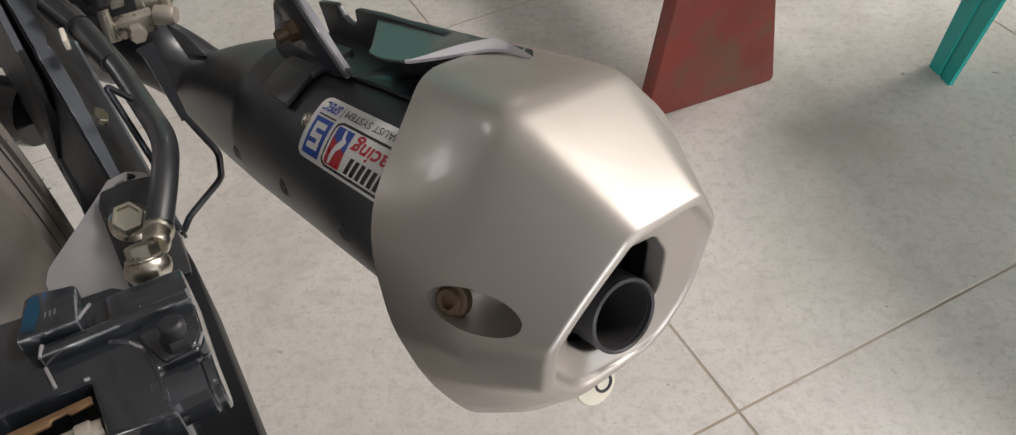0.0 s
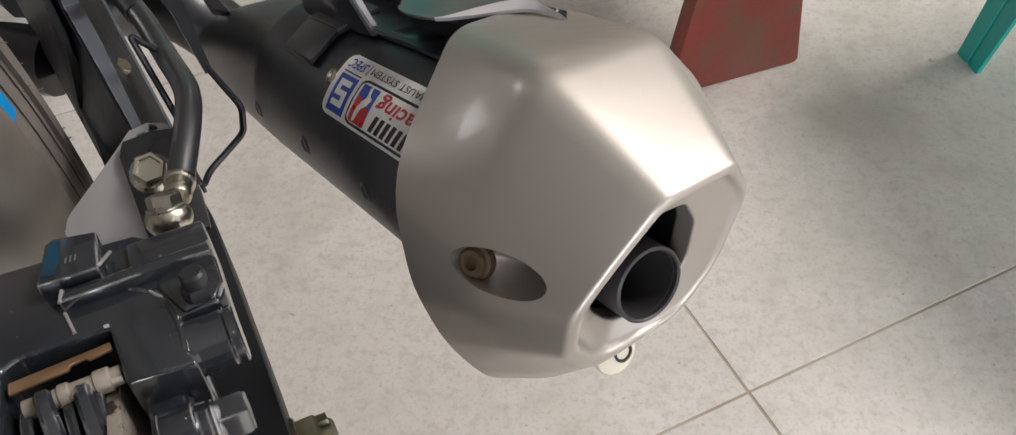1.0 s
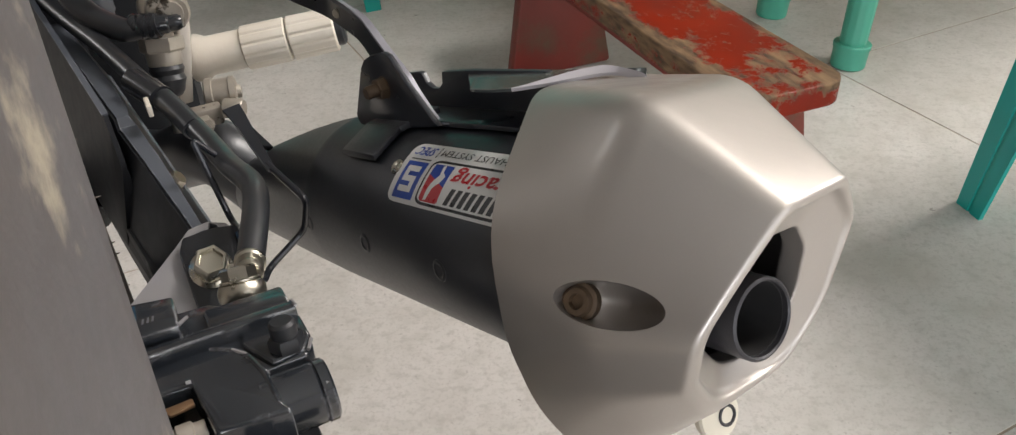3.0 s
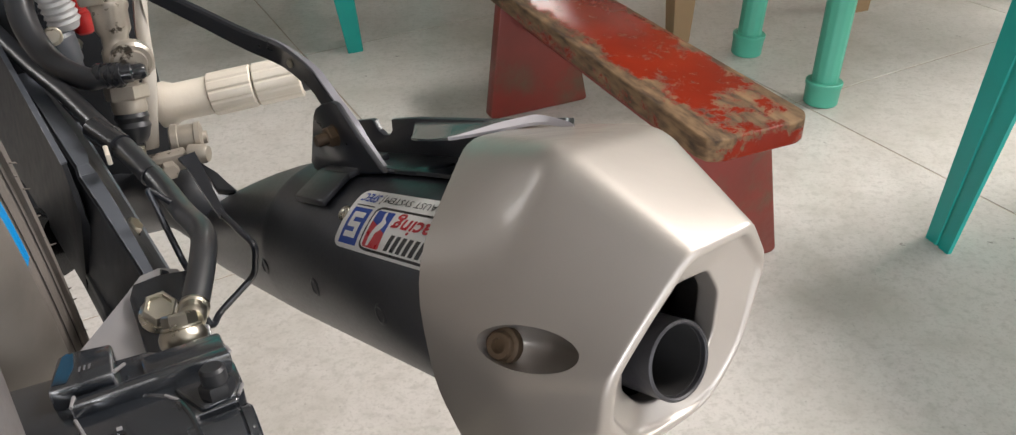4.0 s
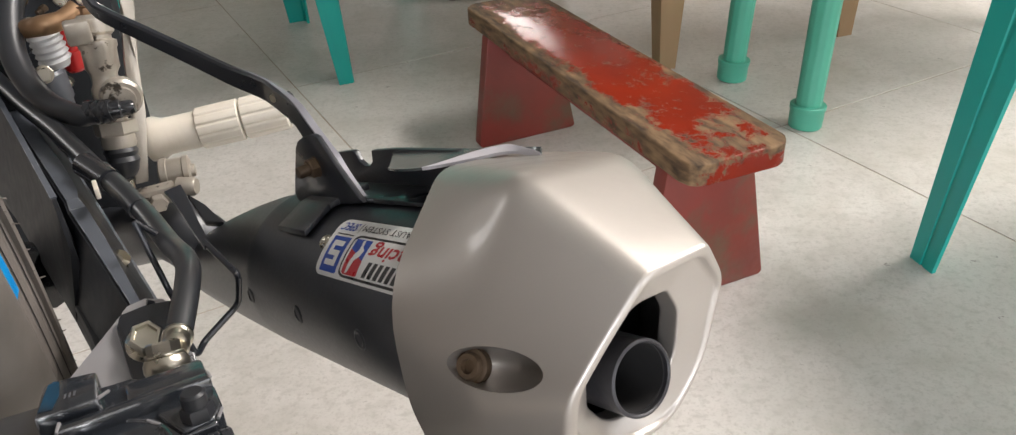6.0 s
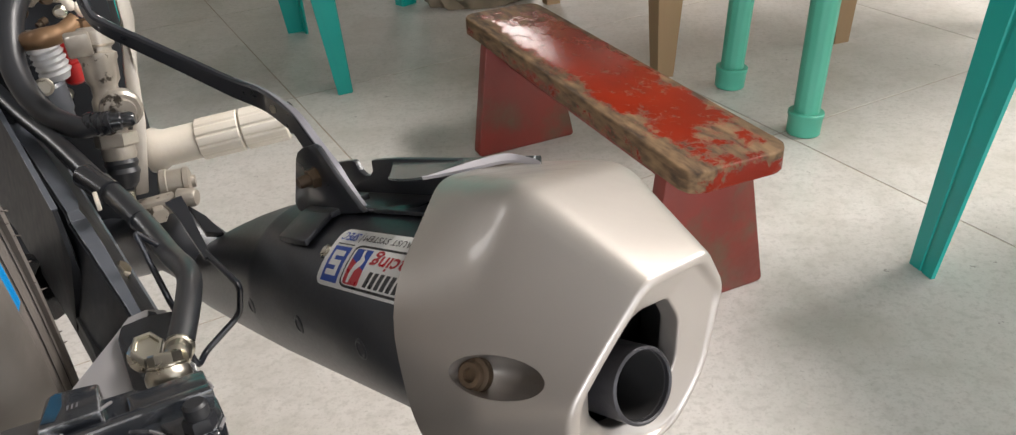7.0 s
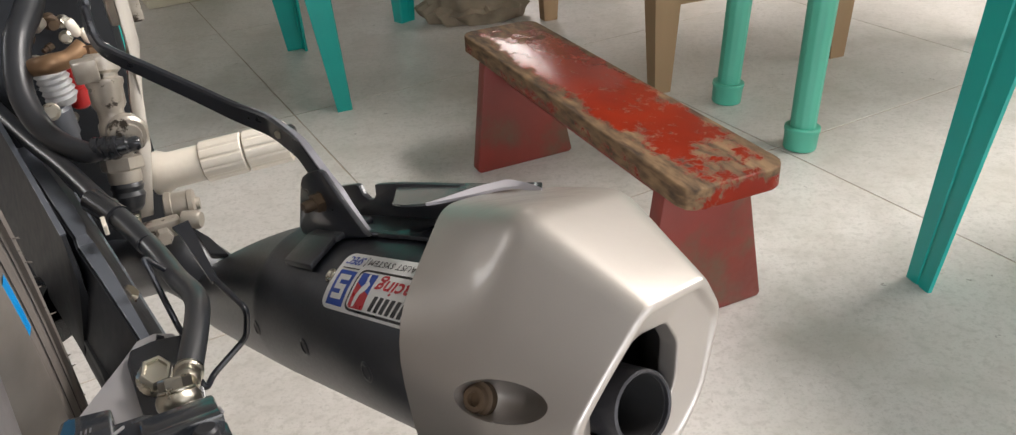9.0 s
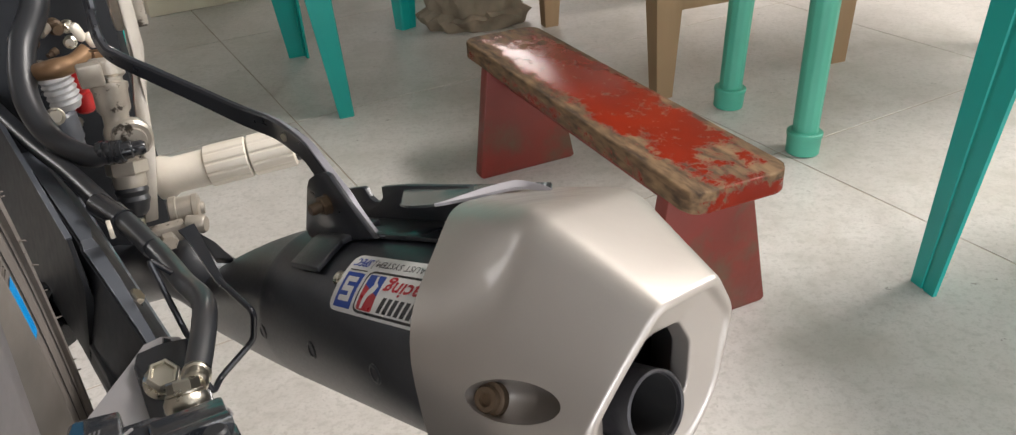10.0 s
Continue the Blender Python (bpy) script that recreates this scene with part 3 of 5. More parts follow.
def wrapped_text(name, words, x_end, y, height, width, material, lean=0.0, bold=0.0):
    """Words on the sticker; they read from the outlet to the front, upside down in the sticker's upright sense."""
    cu = bpy.data.curves.new(name, "FONT")
    cu.body, cu.size, cu.fill_mode, cu.resolution_u, cu.offset = words, 1.0, "FRONT", 2, bold
    tmp = bpy.data.objects.new(name, cu)
    scene.collection.objects.link(tmp)
    bpy.context.view_layer.update()
    me = bpy.data.meshes.new_from_object(tmp.evaluated_get(bpy.context.evaluated_depsgraph_get()))
    bpy.data.objects.remove(tmp)
    xs = [v.co.x for v in me.vertices]
    ys = [v.co.y for v in me.vertices]
    lo, hi, top = min(xs), max(xs), max(ys)
    for v in me.vertices:
        v.co = wrap(x_end - (v.co.x - lo) / (hi - lo) * width - v.co.y * lean, y + v.co.y / top * height, 0.0007)
    me.materials.append(material)
    ob = new(name, me)
    ob.parent = muffler
    return ob


wrapped_text("spec_word", "SPEC", 0.0275, 0.08, 0.15, 0.020, M["blue_ink"], 0.003, 0.012)
wrapped_text("racing_word", "racing", 0.1080, 0.395, 0.215, 0.0470, M["red_ink"], 0.004, 0.018)
wrapped_text("system_words", "EXHAUST SYSTEM", 0.108, 0.09, 0.11, 0.074, M["black_ink"])

# small stud at the sticker's front edge
d = (MW * math.sin(radians(-38.5)) + MV * math.cos(radians(-38.5))).normalized()
bm = lathe(bmesh.new(), muf(-0.2225, 0, 0) + d * (RB - 0.0005), d, [(0, 0.0034), (0.0012, 0.0034), (0.0018, 0.0026), (0.0012, 0.0014), (0.0012, 0.0006)], 18)
part("can_screw", bm, M["steel"], muffler, "small worn steel stud")

# ---- muffler bracket, hanger strap and heat shield ----
bm = bmesh.new()
plate = [muf(a, -0.0110, v) for a, v in [(-0.321, 0.066), (-0.3196, 0.0605), (-0.312, 0.0583), (-0.2805, 0.0587), (-0.2544, 0.0596), (-0.211, 0.0632), (-0.2159, 0.0659), (-0.2352, 0.0869), (-0.2503, 0.106), (-0.256, 0.1078), (-0.2737, 0.1064), (-0.2847, 0.1035), (-0.292, 0.0986)]]
prism(bm, plate, MW * 0.0030, 0.0006)
part("bracket", bm, M["black_bar"], muffler, "black folded steel bracket")
bm = bmesh.new()
for w0, w1, v0_, v1_ in ((-0.040, -0.018, 0.0495, 0.060), (-0.018, 0.012, 0.060, 0.063)):
    prism(bm, [muf(-0.292, w0, v0_), muf(-0.246, w0, v0_), muf(-0.246, w1, v1_), muf(-0.292, w1, v1_)], MV * 0.003, 0.0005)
part("welded_tab", bm, M["black_can"], muffler, "black tab welded on the can")
AX = -MW
bm = bmesh.new()
hexagon(bm, muf(-0.2660, -0.0112, 0.0860), AX, 0.0088, 0.0040, 0.0060, 0.0, MV)
lathe(bm, muf(-0.2660, -0.0112, 0.0860) + AX * 0.0040, AX, [(0, 0.0030), (0.0045, 0.0030), (0.0055, 0.0025)], 16)
part("bracket_bolt", bm, M["rust"], muffler, "rusty nut and bolt end")
strap = [bk(0.006, 0.700, 0.740), bk(0.009, 0.695, 0.6636), bk(0.0069, 0.685, 0.6484), bk(0.008, 0.678, 0.6328), bk(0.0149, 0.672, 0.6224), bk(0.0376, 0.655, 0.6071), bk(0.0634, 0.627, 0.5923), bk(0.0840, 0.588, 0.5840), muf(-0.3428, 0.0000, 0.1408), muf(-0.3093, -0.0012, 0.1290), muf(-0.2888, -0.0028, 0.1205), muf(-0.2762, -0.0038, 0.1093), muf(-0.2630, -0.0040, 0.0955)]
line = curve_points(strap, 8)
rings, edge_line = [], []
for i, p in enumerate(line):
    t = (line[min(i + 1, len(line) - 1)] - line[max(i - 1, 0)]).normalized()
    x = (MW - t * MW.dot(t)).normalized()
    y = t.cross(x)
    y = y if y.z > 0 else -y
    if 0.58 * len(line) < i < 0.88 * len(line) and i % 3 == 0:
        edge_line.append(p + y * 0.0064)
    rings.append([p + x * u + y * v for u, v in flat_section(0.0044, 0.0115 + 0.0015 * min(1.0, max(0.0, i / len(line) - 0.55) / 0.2))(0, 1)])
bm = bmesh.new()
strip(bm, rings)
prism(bm, [muf(a, -0.0063, v) for a, v in [(-0.2680, 0.1128), (-0.2600, 0.1048), (-0.2465, 0.0910), (-0.2395, 0.0805), (-0.2265, 0.0650), (-0.2210, 0.0632), (-0.2010, 0.0632), (-0.2010, 0.0612), (-0.2270, 0.0615), (-0.2480, 0.0740), (-0.2640, 0.0880), (-0.2740, 0.0990)]], MW * 0.0036, 0.0006)
prism(bm, [muf(a, w, 0.0616) for a, w in [(-0.2060, -0.0068), (-0.1800, -0.0060), (-0.1660, 0.0020), (-0.1660, 0.0120), (-0.2000, 0.0120)]], MV * 0.0020, 0.0004)
# the strip along the edge paints the reflection on the bar's top face
edge_line += [muf(a, -0.0038, v) for a, v in [(-0.2600, 0.1054), (-0.2458, 0.0914), (-0.2388, 0.0808), (-0.2260, 0.0655), (-0.2205, 0.0636), (-0.2010, 0.0636)]]
sheen_strip = sweep(bmesh.new(), curve_points(edge_line, 4), lambda i, n: [(u * min(1.0, 0.1 + i / 40), v * min(1.0, 0.1 + i / 40)) for u, v in flat_section(0.0010, 0.0038)(i, n)], True, MW)
hanger = part("hanger_strap", bm, M["black_bar"], bike, "glossy black bent muffler hanger bar")
bm = lathe(bmesh.new(), muf(-0.3195, -0.0022, 0.1337), (-BR - BF * 0.5).normalized(), [(0, 0.0022), (0.0022, 0.0022)], 12)
part("hanger_stud", bm, M["steel"], hanger)
part("sheen_grey", sheen_strip, M["sheen_grey"], hanger, "grey strip that paints the sheen on the bar's edge")

bm = lathe(bmesh.new(), muf(-0.2692, 0.0010, 0.0861), -MW, [(0, 0.0040), (0.0012, 0.0040), (0.0026, 0.0028), (0.0030, 0.0012)], 18)
part("strap_rivet", bm, M["sheen_grey"], hanger)

# black channel with a notched far wall, and the glossy plate over it
bm = bmesh.new()
side = [(-0.318, 0.058), (-0.318, 0.083), (-0.290, 0.0845), (-0.286, 0.0835), (-0.283, 0.077), (-0.277, 0.0735), (-0.268, 0.0735), (-0.262, 0.077), (-0.259, 0.0845), (-0.225, 0.0855), (-0.150, 0.0845), (-0.110, 0.066), (-0.110, 0.056)]
prism(bm, [muf(a, 0.027, v) for a, v in side], MW * 0.003, 0.0004)
prism(bm, [muf(-0.318, 0.028, 0.0585), muf(-0.105, 0.028, 0.0585), muf(-0.105, -0.006, 0.0620), muf(-0.318, -0.006, 0.0620)], MV * 0.002, 0.0004)
part("shield_bracket", bm, M["black_can"], muffler, "black notched shield bracket")
# the plate's near edge sweeps back over the cap; a lip hangs from it, coloured pale for its reflection
near = curve_points([(-0.1780, -0.0030, 0), (-0.1730, -0.0065, 0), (-0.160, -0.0078, 0), (-0.148, -0.0065, 0), (-0.136, -0.0030, 0), (-0.127, 0.005, 0), (-0.118, 0.015, 0), (-0.108, 0.025, 0), (-0.096, 0.0315, 0), (-0.080, 0.0325, 0)], 5)
rings, lips = [], []
for k, p in enumerate(near):
    t = k / (len(near) - 1)
    far = muf(-0.238 + 0.158 * t, 0.0335 + 0.001 * t, 0.0828 + 0.001 * t)
    low_v = 0.0850 - 0.0015 * t ** 3 - 0.0040 * max(0.0, (t - 0.80) / 0.20) ** 2
    turn = min(1.0, max(0.0, (t - 0.40) / 0.27))
    turn = turn * turn * (3 - 2 * turn)
    edge = muf(p.x, min(p.y + 0.0100 * turn, 0.0332), low_v + 0.0012 * turn)
    hem = muf(p.x, p.y, low_v - 0.0008 * turn)
    ring = [far, edge.lerp(far, 0.12) - MV * 0.0003, edge]
    rings.append(ring + [q - MV * 0.0010 for q in reversed(ring)])
    if t > 0.40:
        lips.append([edge + MV * 0.0002, hem, hem - MV * 0.0012, edge - MV * 0.0013])
bm = bmesh.new()
strip(bm, lips)
part("shield_lip", bm, M["lip_sheen"], muffler, "turned-down lip of the heat shield, its sky reflection painted pale")
bm = bmesh.new()
strip(bm, rings)
part("heat_shield", bm, M["shield"], muffler, "glossy dark heat shield over the can, tinted with the chair's green reflection")

# ---- rear wheel ----
WC = bk(-0.137, 0.14, 0.405)


def wheel_ring(profile, seg=96, close=True):
    rings = []
    for k in range(seg):
        g = 2 * math.pi * k / seg
        d = BF * math.cos(g) + UP * math.sin(g)
        rings.append([WC + BR * x + d * r for x, r in profile])
    bm = bmesh.new()
    rows = [[bm.verts.new(p) for p in ring] for ring in rings]
    n = len(profile)
    for i in range(seg):
        for j in range(n if close else n - 1):
            bm.faces.new((rows[i][j], rows[(i + 1) % seg][j], rows[(i + 1) % seg][(j + 1) % n], rows[i][(j + 1) % n]))
    return bm


half_tp = [(0.0, 0.404), (0.020, 0.403), (0.040, 0.398), (0.054, 0.391), (0.0615, 0.381), (0.0620, 0.373), (0.0580, 0.362), (0.0525, 0.348), (0.0500, 0.338), (0.0490, 0.330)]
tp = [(-x * U, r * U) for x, r in reversed(half_tp[1:])] + [(x * U, r * U) for x, r in half_tp]
wheel = part("rear_wheel", wheel_ring(tp, 160), M["tyre"], bike, "dusty black rubber tyre with worn brown patches", 30)
half_rim = [(0.0480, 0.337), (0.0520, 0.336), (0.0525, 0.329), (0.0490, 0.322), (0.046, 0.314), (0.038, 0.304), (0.022, 0.297), (0.0, 0.295)]
rim_p = [(-x * U, r * U) for x, r in half_rim[:-1]] + [(x * U, r * U) for x, r in reversed(half_rim)]
part("rim", wheel_ring(rim_p, 128), M["rim"], wheel, "dusty brown-grey cast rim")
bm = lathe(bmesh.new(), WC - BR * 0.045, BR, [(0, 0.03), (0.02, 0.036), (0.07, 0.036), (0.09, 0.03)], 32)
part("hub", bm, M["black_gloss"], wheel)
for k in range(5):
    g = radians(20 + 72 * k)
    d = BF * math.cos(g) + UP * math.sin(g)
    e = BR.cross(d)
    bm = bmesh.new()
    prism(bm, [WC + d * 0.03 - e * 0.016 - BR * 0.009, WC + d * 0.03 + e * 0.016 - BR * 0.009, WC + d * (0.292 * U) + e * 0.010 - BR * 0.009, WC + d * (0.292 * U) - e * 0.010 - BR * 0.009], BR * 0.018, 0.003)
    part("spoke", bm, M["black_gloss"], wheel)
bm = lathe(bmesh.new(), bk(-0.062, 0.17, 0.408), BR, [(0, 0.075), (0, 0.112), (0.004, 0.112), (0.004, 0.075), (0, 0.075)], 64, False)
part("brake_disc", bm, M["alloy_dirty"], wheel, "dirty steel brake disc")
# blue stripe on the shoulder


def tread(g, k, lift=0.0):
    """A point on the tyre: g round the wheel from the front, k along its section from the crown to the right bead."""
    i = min(int(k), len(half_tp) - 2)
    (x0, r0), (x1, r1) = half_tp[i], half_tp[i + 1]
    t = k - i
    x, r = x0 + (x1 - x0) * t, r0 + (r1 - r0) * t
    nx, nr = -(r1 - r0), (x1 - x0)
    n = math.hypot(nx, nr)
    d = BF * math.cos(g) + UP * math.sin(g)
    return WC + BR * (x * U + lift * nx / n) + d * (r * U + lift * nr / n)


bm = bmesh.new()
rings = []
for k in range(9):
    g = radians(20.8 + 9.6 * k / 8)
    rings.append([tread(g, q, 0.0006) for q in (7.05, 7.5, 8.0)])
strip(bm, rings, False, False)
part("tyre_stripe", bm, M["blue_stripe"], wheel, "bright blue stripe on the tyre wall")
# raised rings on the tyre wall
for q in (5.6, 8.5):
    bm = bmesh.new()
    rings = []
    for k in range(120):
        g = 2 * math.pi * k / 119
        rings.append([tread(g, q, 0.0), tread(g, q + 0.08, 0.0020), tread(g, q + 0.16, 0.0)])
    strip(bm, rings, False, False)
    part("wall_bead", bm, M["tyre"], wheel)
# fine grooves round the wall, their shade drawn as dark strips, and worn raised marks beside the stripe
for q in (6.05, 6.75, 8.75):
    bm = bmesh.new()
    rings = []
    for k in range(120):
        g = 2 * math.pi * k / 119
        rings.append([tread(g, q, 0.0003), tread(g, q + 0.07, 0.0003)])
    strip(bm, rings, False, False)
    part("wall_groove_shade", bm, M["soot_and_shade"], wheel)
rng = random.Random(12)
g = 31.5
while g < 44.0:
    wide = rng.uniform(0.25, 0.6)
    bm = bmesh.new()
    strip(bm, [[tread(radians(g + wide * j), 7.10, 0.0), tread(radians(g + wide * j), 7.15, 0.0007), tread(radians(g + wide * j), 7.40 + rng.uniform(0, 0.2), 0.0007), tread(radians(g + wide * j), 7.70, 0.0)] for j in range(2)], False, False)
    part("wall_mark", bm, M["tyre"], wheel)
    g += wide + rng.uniform(0.35, 0.7)
# moulding hairs along the shoulder
bm = bmesh.new()
rng = random.Random(4)
for k in range(80):
    g = radians(-15 + 120 * k / 79 + rng.uniform(-1, 1))
    q = rng.choice((3.4, 4.3, 5.2)) + rng.uniform(-0.2, 0.2)
    p = tread(g, q)
    out = (tread(g, q, 0.004) - p).normalized()
    lathe(bm, p, out, [(0, 0.0004), (rng.uniform(0.001, 0.0028), 0.00025)], 5)
tagged(part("moulding_hair", bm, M["tyre"], wheel), kind="stuff")
# tread grooves are not cut: black strips paint their shade
for k in range(40):
    g = radians(-14 + 3.6 * k)
    bm = bmesh.new()
    rings = []
    for q in range(7):
        t = 1.2 + 2.3 * q / 6
        gg = g + radians(3.0) * q / 6
        rings.append([tread(gg, t, 0.0002), tread(gg + radians(0.26), t, 0.0002)])
    strip(bm, rings, False, False)
    part("tread_groove_shade", bm, M["soot_and_shade"], wheel)


# the wheel's near flank, rubbed to paler layers, beside the eye's way
bm = bmesh.new()
rings = []
for k in range(15):
    q = 0.50 + 0.46 * k / 14
    r, f, z = -0.0612 + 0.0063 * q, 0.05 + 0.10 * q, 0.4168 + 0.3664 * q
    face = [bk(r + dr, f + df, z) for dr, df in ((-0.0035, 0.0040), (-0.0010, 0.0025), (0.0, 0.0), (-0.0010, -0.0060), (-0.0040, -0.020), (-0.0085, -0.050), (-0.0125, -0.095))]
    rings.append(face + [p - BR * 0.0015 for p in reversed(face)])
strip(bm, rings)
part("worn_flank", bm, M["flank"], wheel, "worn grey-brown flank with peeling tan patches", 60)

# ---- swingarm ----
def beam(stations):
    """stations: (f, r_in, r_out, z_low, z_high)."""
    return [[bk(r0, f, z0), bk(r1, f, z0), bk(r1, f, z1), bk(r0, f, z1)] for f, r0, r1, z0, z1 in stations]


bm = bmesh.new()
strip(bm, beam([(0.05, -0.050, -0.010, 0.365, 0.425), (0.18, -0.052, -0.004, 0.375, 0.445), (0.30, -0.052, -0.003, 0.39, 0.455), (0.40, -0.053, -0.004, 0.40, 0.462), (0.506, -0.060, -0.017, 0.41, 0.455), (0.58, -0.070, -0.026, 0.41, 0.455), (0.66, -0.080, -0.036, 0.41, 0.455), (0.78, -0.097, -0.050, 0.40, 0.455), (1.05, -0.15, -0.06, 0.38, 0.47)]))
bmesh.ops.bevel(bm, geom=list(bm.edges), offset=0.002, segments=2, affect="EDGES", profile=0.5)
swingarm = part("swingarm", bm, M["matt_black"], bike, "black box-section swingarm", 30)
# slate-grey flange along the top, with sloping skirts to both sides
flange = [(0.430, -0.027, -0.0215, 0.506), (0.452, -0.030, -0.024, 0.509), (0.530, -0.041, -0.0315, 0.511), (0.585, -0.049, -0.038, 0.511), (0.590, -0.049, -0.041, 0.517), (0.602, -0.051, -0.040, 0.518), (0.640, -0.056, -0.044, 0.518), (0.700, -0.064, -0.052, 0.518), (0.800, -0.078, -0.066, 0.516)]
bm = bmesh.new()
strip(bm, [[bk(r0, f, z), bk(r1, f, z), bk(r1, f, z - 0.004), bk(r0, f, z - 0.004)] for f, r0, r1, z in flange])
part("flange", bm, M["slate"], swingarm, "slate-grey top flange")
low = [(fl[0], -0.0116 - 0.107 * (fl[0] - 0.5)) for fl in flange]
bm = bmesh.new()
strip(bm, [[bk(fl[2], f, fl[3] - 0.0005), bk(r, f, 0.459), bk(r, f, 0.453), bk(fl[2] - 0.004, f, fl[3] - 0.008)] for (f, r), fl in zip(low, flange)])
part("outer_skirt", bm, M["black_plastic"], swingarm)
bm = bmesh.new()
strip(bm, [[bk(r - 0.0008, f, 0.4605), bk(r + 0.0014, f, 0.4595), bk(r + 0.0014, f, 0.4525), bk(r - 0.0008, f, 0.4525)] for f, r in low])
part("skirt_edge", bm, M["slate"], swingarm)
# the black wall under the flange's inner edge, and the taller guard ahead of it


def wall_sections(tops):
    rows = []
    for f, r, z in tops:
        low_r = -0.0615 - 0.155 * (f - 0.506)
        rows.append([bk(r - 0.003, f, z), bk(r, f, z), bk(r + 0.004, f, 0.43), bk(low_r, f, 0.44)])
    return rows


bm = bmesh.new()
strip(bm, wall_sections([(fl[0], fl[1] + 0.001, fl[3] - 0.0015) for fl in flange]))
part("inner_wall", bm, M["matt_black"], swingarm)
bm = bmesh.new()
strip(bm, wall_sections([(0.548, -0.0525, 0.500), (0.556, -0.0530, 0.524), (0.566, -0.0535, 0.532), (0.70, -0.069, 0.534), (0.86, -0.088, 0.537), (1.05, -0.112, 0.54)]))
part("guard_plate", bm, M["matt_black"], swingarm, "black guard plate")
bm = bmesh.new()
strip(bm, [[bk(r - 0.0036, f, z), bk(r + 0.0006, f, z), bk(r + 0.0006, f, z + 0.0012), bk(r - 0.0036, f, z + 0.0012)] for f, r, z in ((0.566, -0.0535, 0.532), (0.70, -0.069, 0.534), (0.86, -0.088, 0.537), (1.05, -0.112, 0.54))])
part("guard_edge", bm, M["slate"], swingarm)
bm = bmesh.new()
hexagon(bm, bk(-0.0275, 0.520, 0.4965), (BR * 0.75 + UP * 0.6 - BF * 0.2).normalized(), 0.0075, 0.004, 0.0056)
part("swingarm_bolt", bm, M["steel"], swingarm, "small zinc bolt")
part("cross_tube", tube([bk(-0.08, 0.66, 0.42), bk(-0.15, 0.70, 0.42), bk(-0.25, 0.66, 0.42)], 0.020, 16), M["black_gloss"], swingarm)

# axle nut at the arm's end, with notches round its collar
AN = bk(-0.004, 0.250, 0.420)
bm = lathe(bmesh.new(), AN, BR, [(0, 0.0128), (0.0022, 0.0128), (0.0026, 0.0120)], 36)
hexagon(bm, AN + BR * 0.0024, BR, 0.0215, 0.0085, 0.0118)
nut = part("axle_nut", bm, M["olive_zinc"], swingarm, "olive zinc-plated notched axle nut")
for k in range(6):
    g = radians(60 * k)
    d, e = BF * math.cos(g) + UP * math.sin(g), UP * math.cos(g) - BF * math.sin(g)
    bm = bmesh.new()
    block(bm, AN + BR * 0.0128 + d * 0.0085, BR * 0.0022, d * 0.0012, e * 0.0031, 0.0004)
    part("notch_tooth", bm, M["olive_zinc"], nut)
bm = lathe(bmesh.new(), AN + BR * 0.008, BR, [(0, 0.0072), (0.0075, 0.0072), (0.0088, 0.0060)], 28)
part("axle_end", bm, M["alloy_dirty"], nut)

# ---- caliper bracket and its grey plate ----
NB = (BR * 0.05 - BF * 0.5 + UP * 0.85).normalized()
bm = bmesh.new()
prism(bm, [bk(*p) for p in [(-0.040, 0.423, 0.508), (-0.036, 0.430, 0.512), (-0.020, 0.432, 0.512), (-0.006, 0.430, 0.511), (-0.002, 0.410, 0.499), (-0.006, 0.375, 0.479), (-0.040, 0.375, 0.480)]], -NB * 0.006, 0.0008)
mount = part("caliper_mount", bm, M["black_gloss"], bike, "black caliper mounting plate with a zinc bolt")
bm = bmesh.new()
prism(bm, [bk(*p) - NB * 0.0015 for p in [(-0.006, 0.432, 0.505), (-0.010, 0.439, 0.509), (-0.020, 0.4425, 0.511), (-0.031, 0.440, 0.511), (-0.040, 0.433, 0.507), (-0.077, 0.405, 0.493), (-0.081, 0.398, 0.489), (-0.079, 0.385, 0.481), (-0.040, 0.375, 0.474), (-0.010, 0.400, 0.488)]], -NB * 0.002, 0.0004)
part("grey_plate", bm, M["grey_plate"], mount, "pale grey flat plate")
bm = bmesh.new()
hexagon(bm, bk(-0.0265, 0.409, 0.5015), NB, 0.0122, 0.0080, 0.0088, 0.0020)
part("mount_bolt", bm, M["steel"], mount, "zinc hexagon flange bolt")
# wire guide loops round the hose
blade = [bk(0.018, 0.515, 0.541), bk(0.0201, 0.5031, 0.5374), bk(0.0215, 0.475, 0.5340), bk(0.0235, 0.4465, 0.5298)]
bm = sweep(bmesh.new(), curve_points(blade, 5), lambda i, n: [(0.0009 * x, (0.0042 - 0.0028 * i / n) * y) for x, y in ((-1, -1), (1, -1), (1, 1), (-1, 1))], True, BR)
part("hose_guide", bm, M["black_bar"], mount, "flat black blade of the wire guide")
wire = fillet([bk(0.0228, 0.4530, 0.5306), bk(0.0335, 0.4130, 0.5243), bk(0.0300, 0.4190, 0.5000), bk(0.0040, 0.4088, 0.4885), bk(-0.0030, 0.3960, 0.4890), bk(-0.0060, 0.4080, 0.4990), bk(-0.0060, 0.4250, 0.5080)], [0, 0.22, 0.22, 0.30, 0.40, 0.40, 0], 6, False)
part("hose_guide", tube(wire, 0.0015, 10, 1, False), M["black_bar"], mount, "thin black wire hose guide")
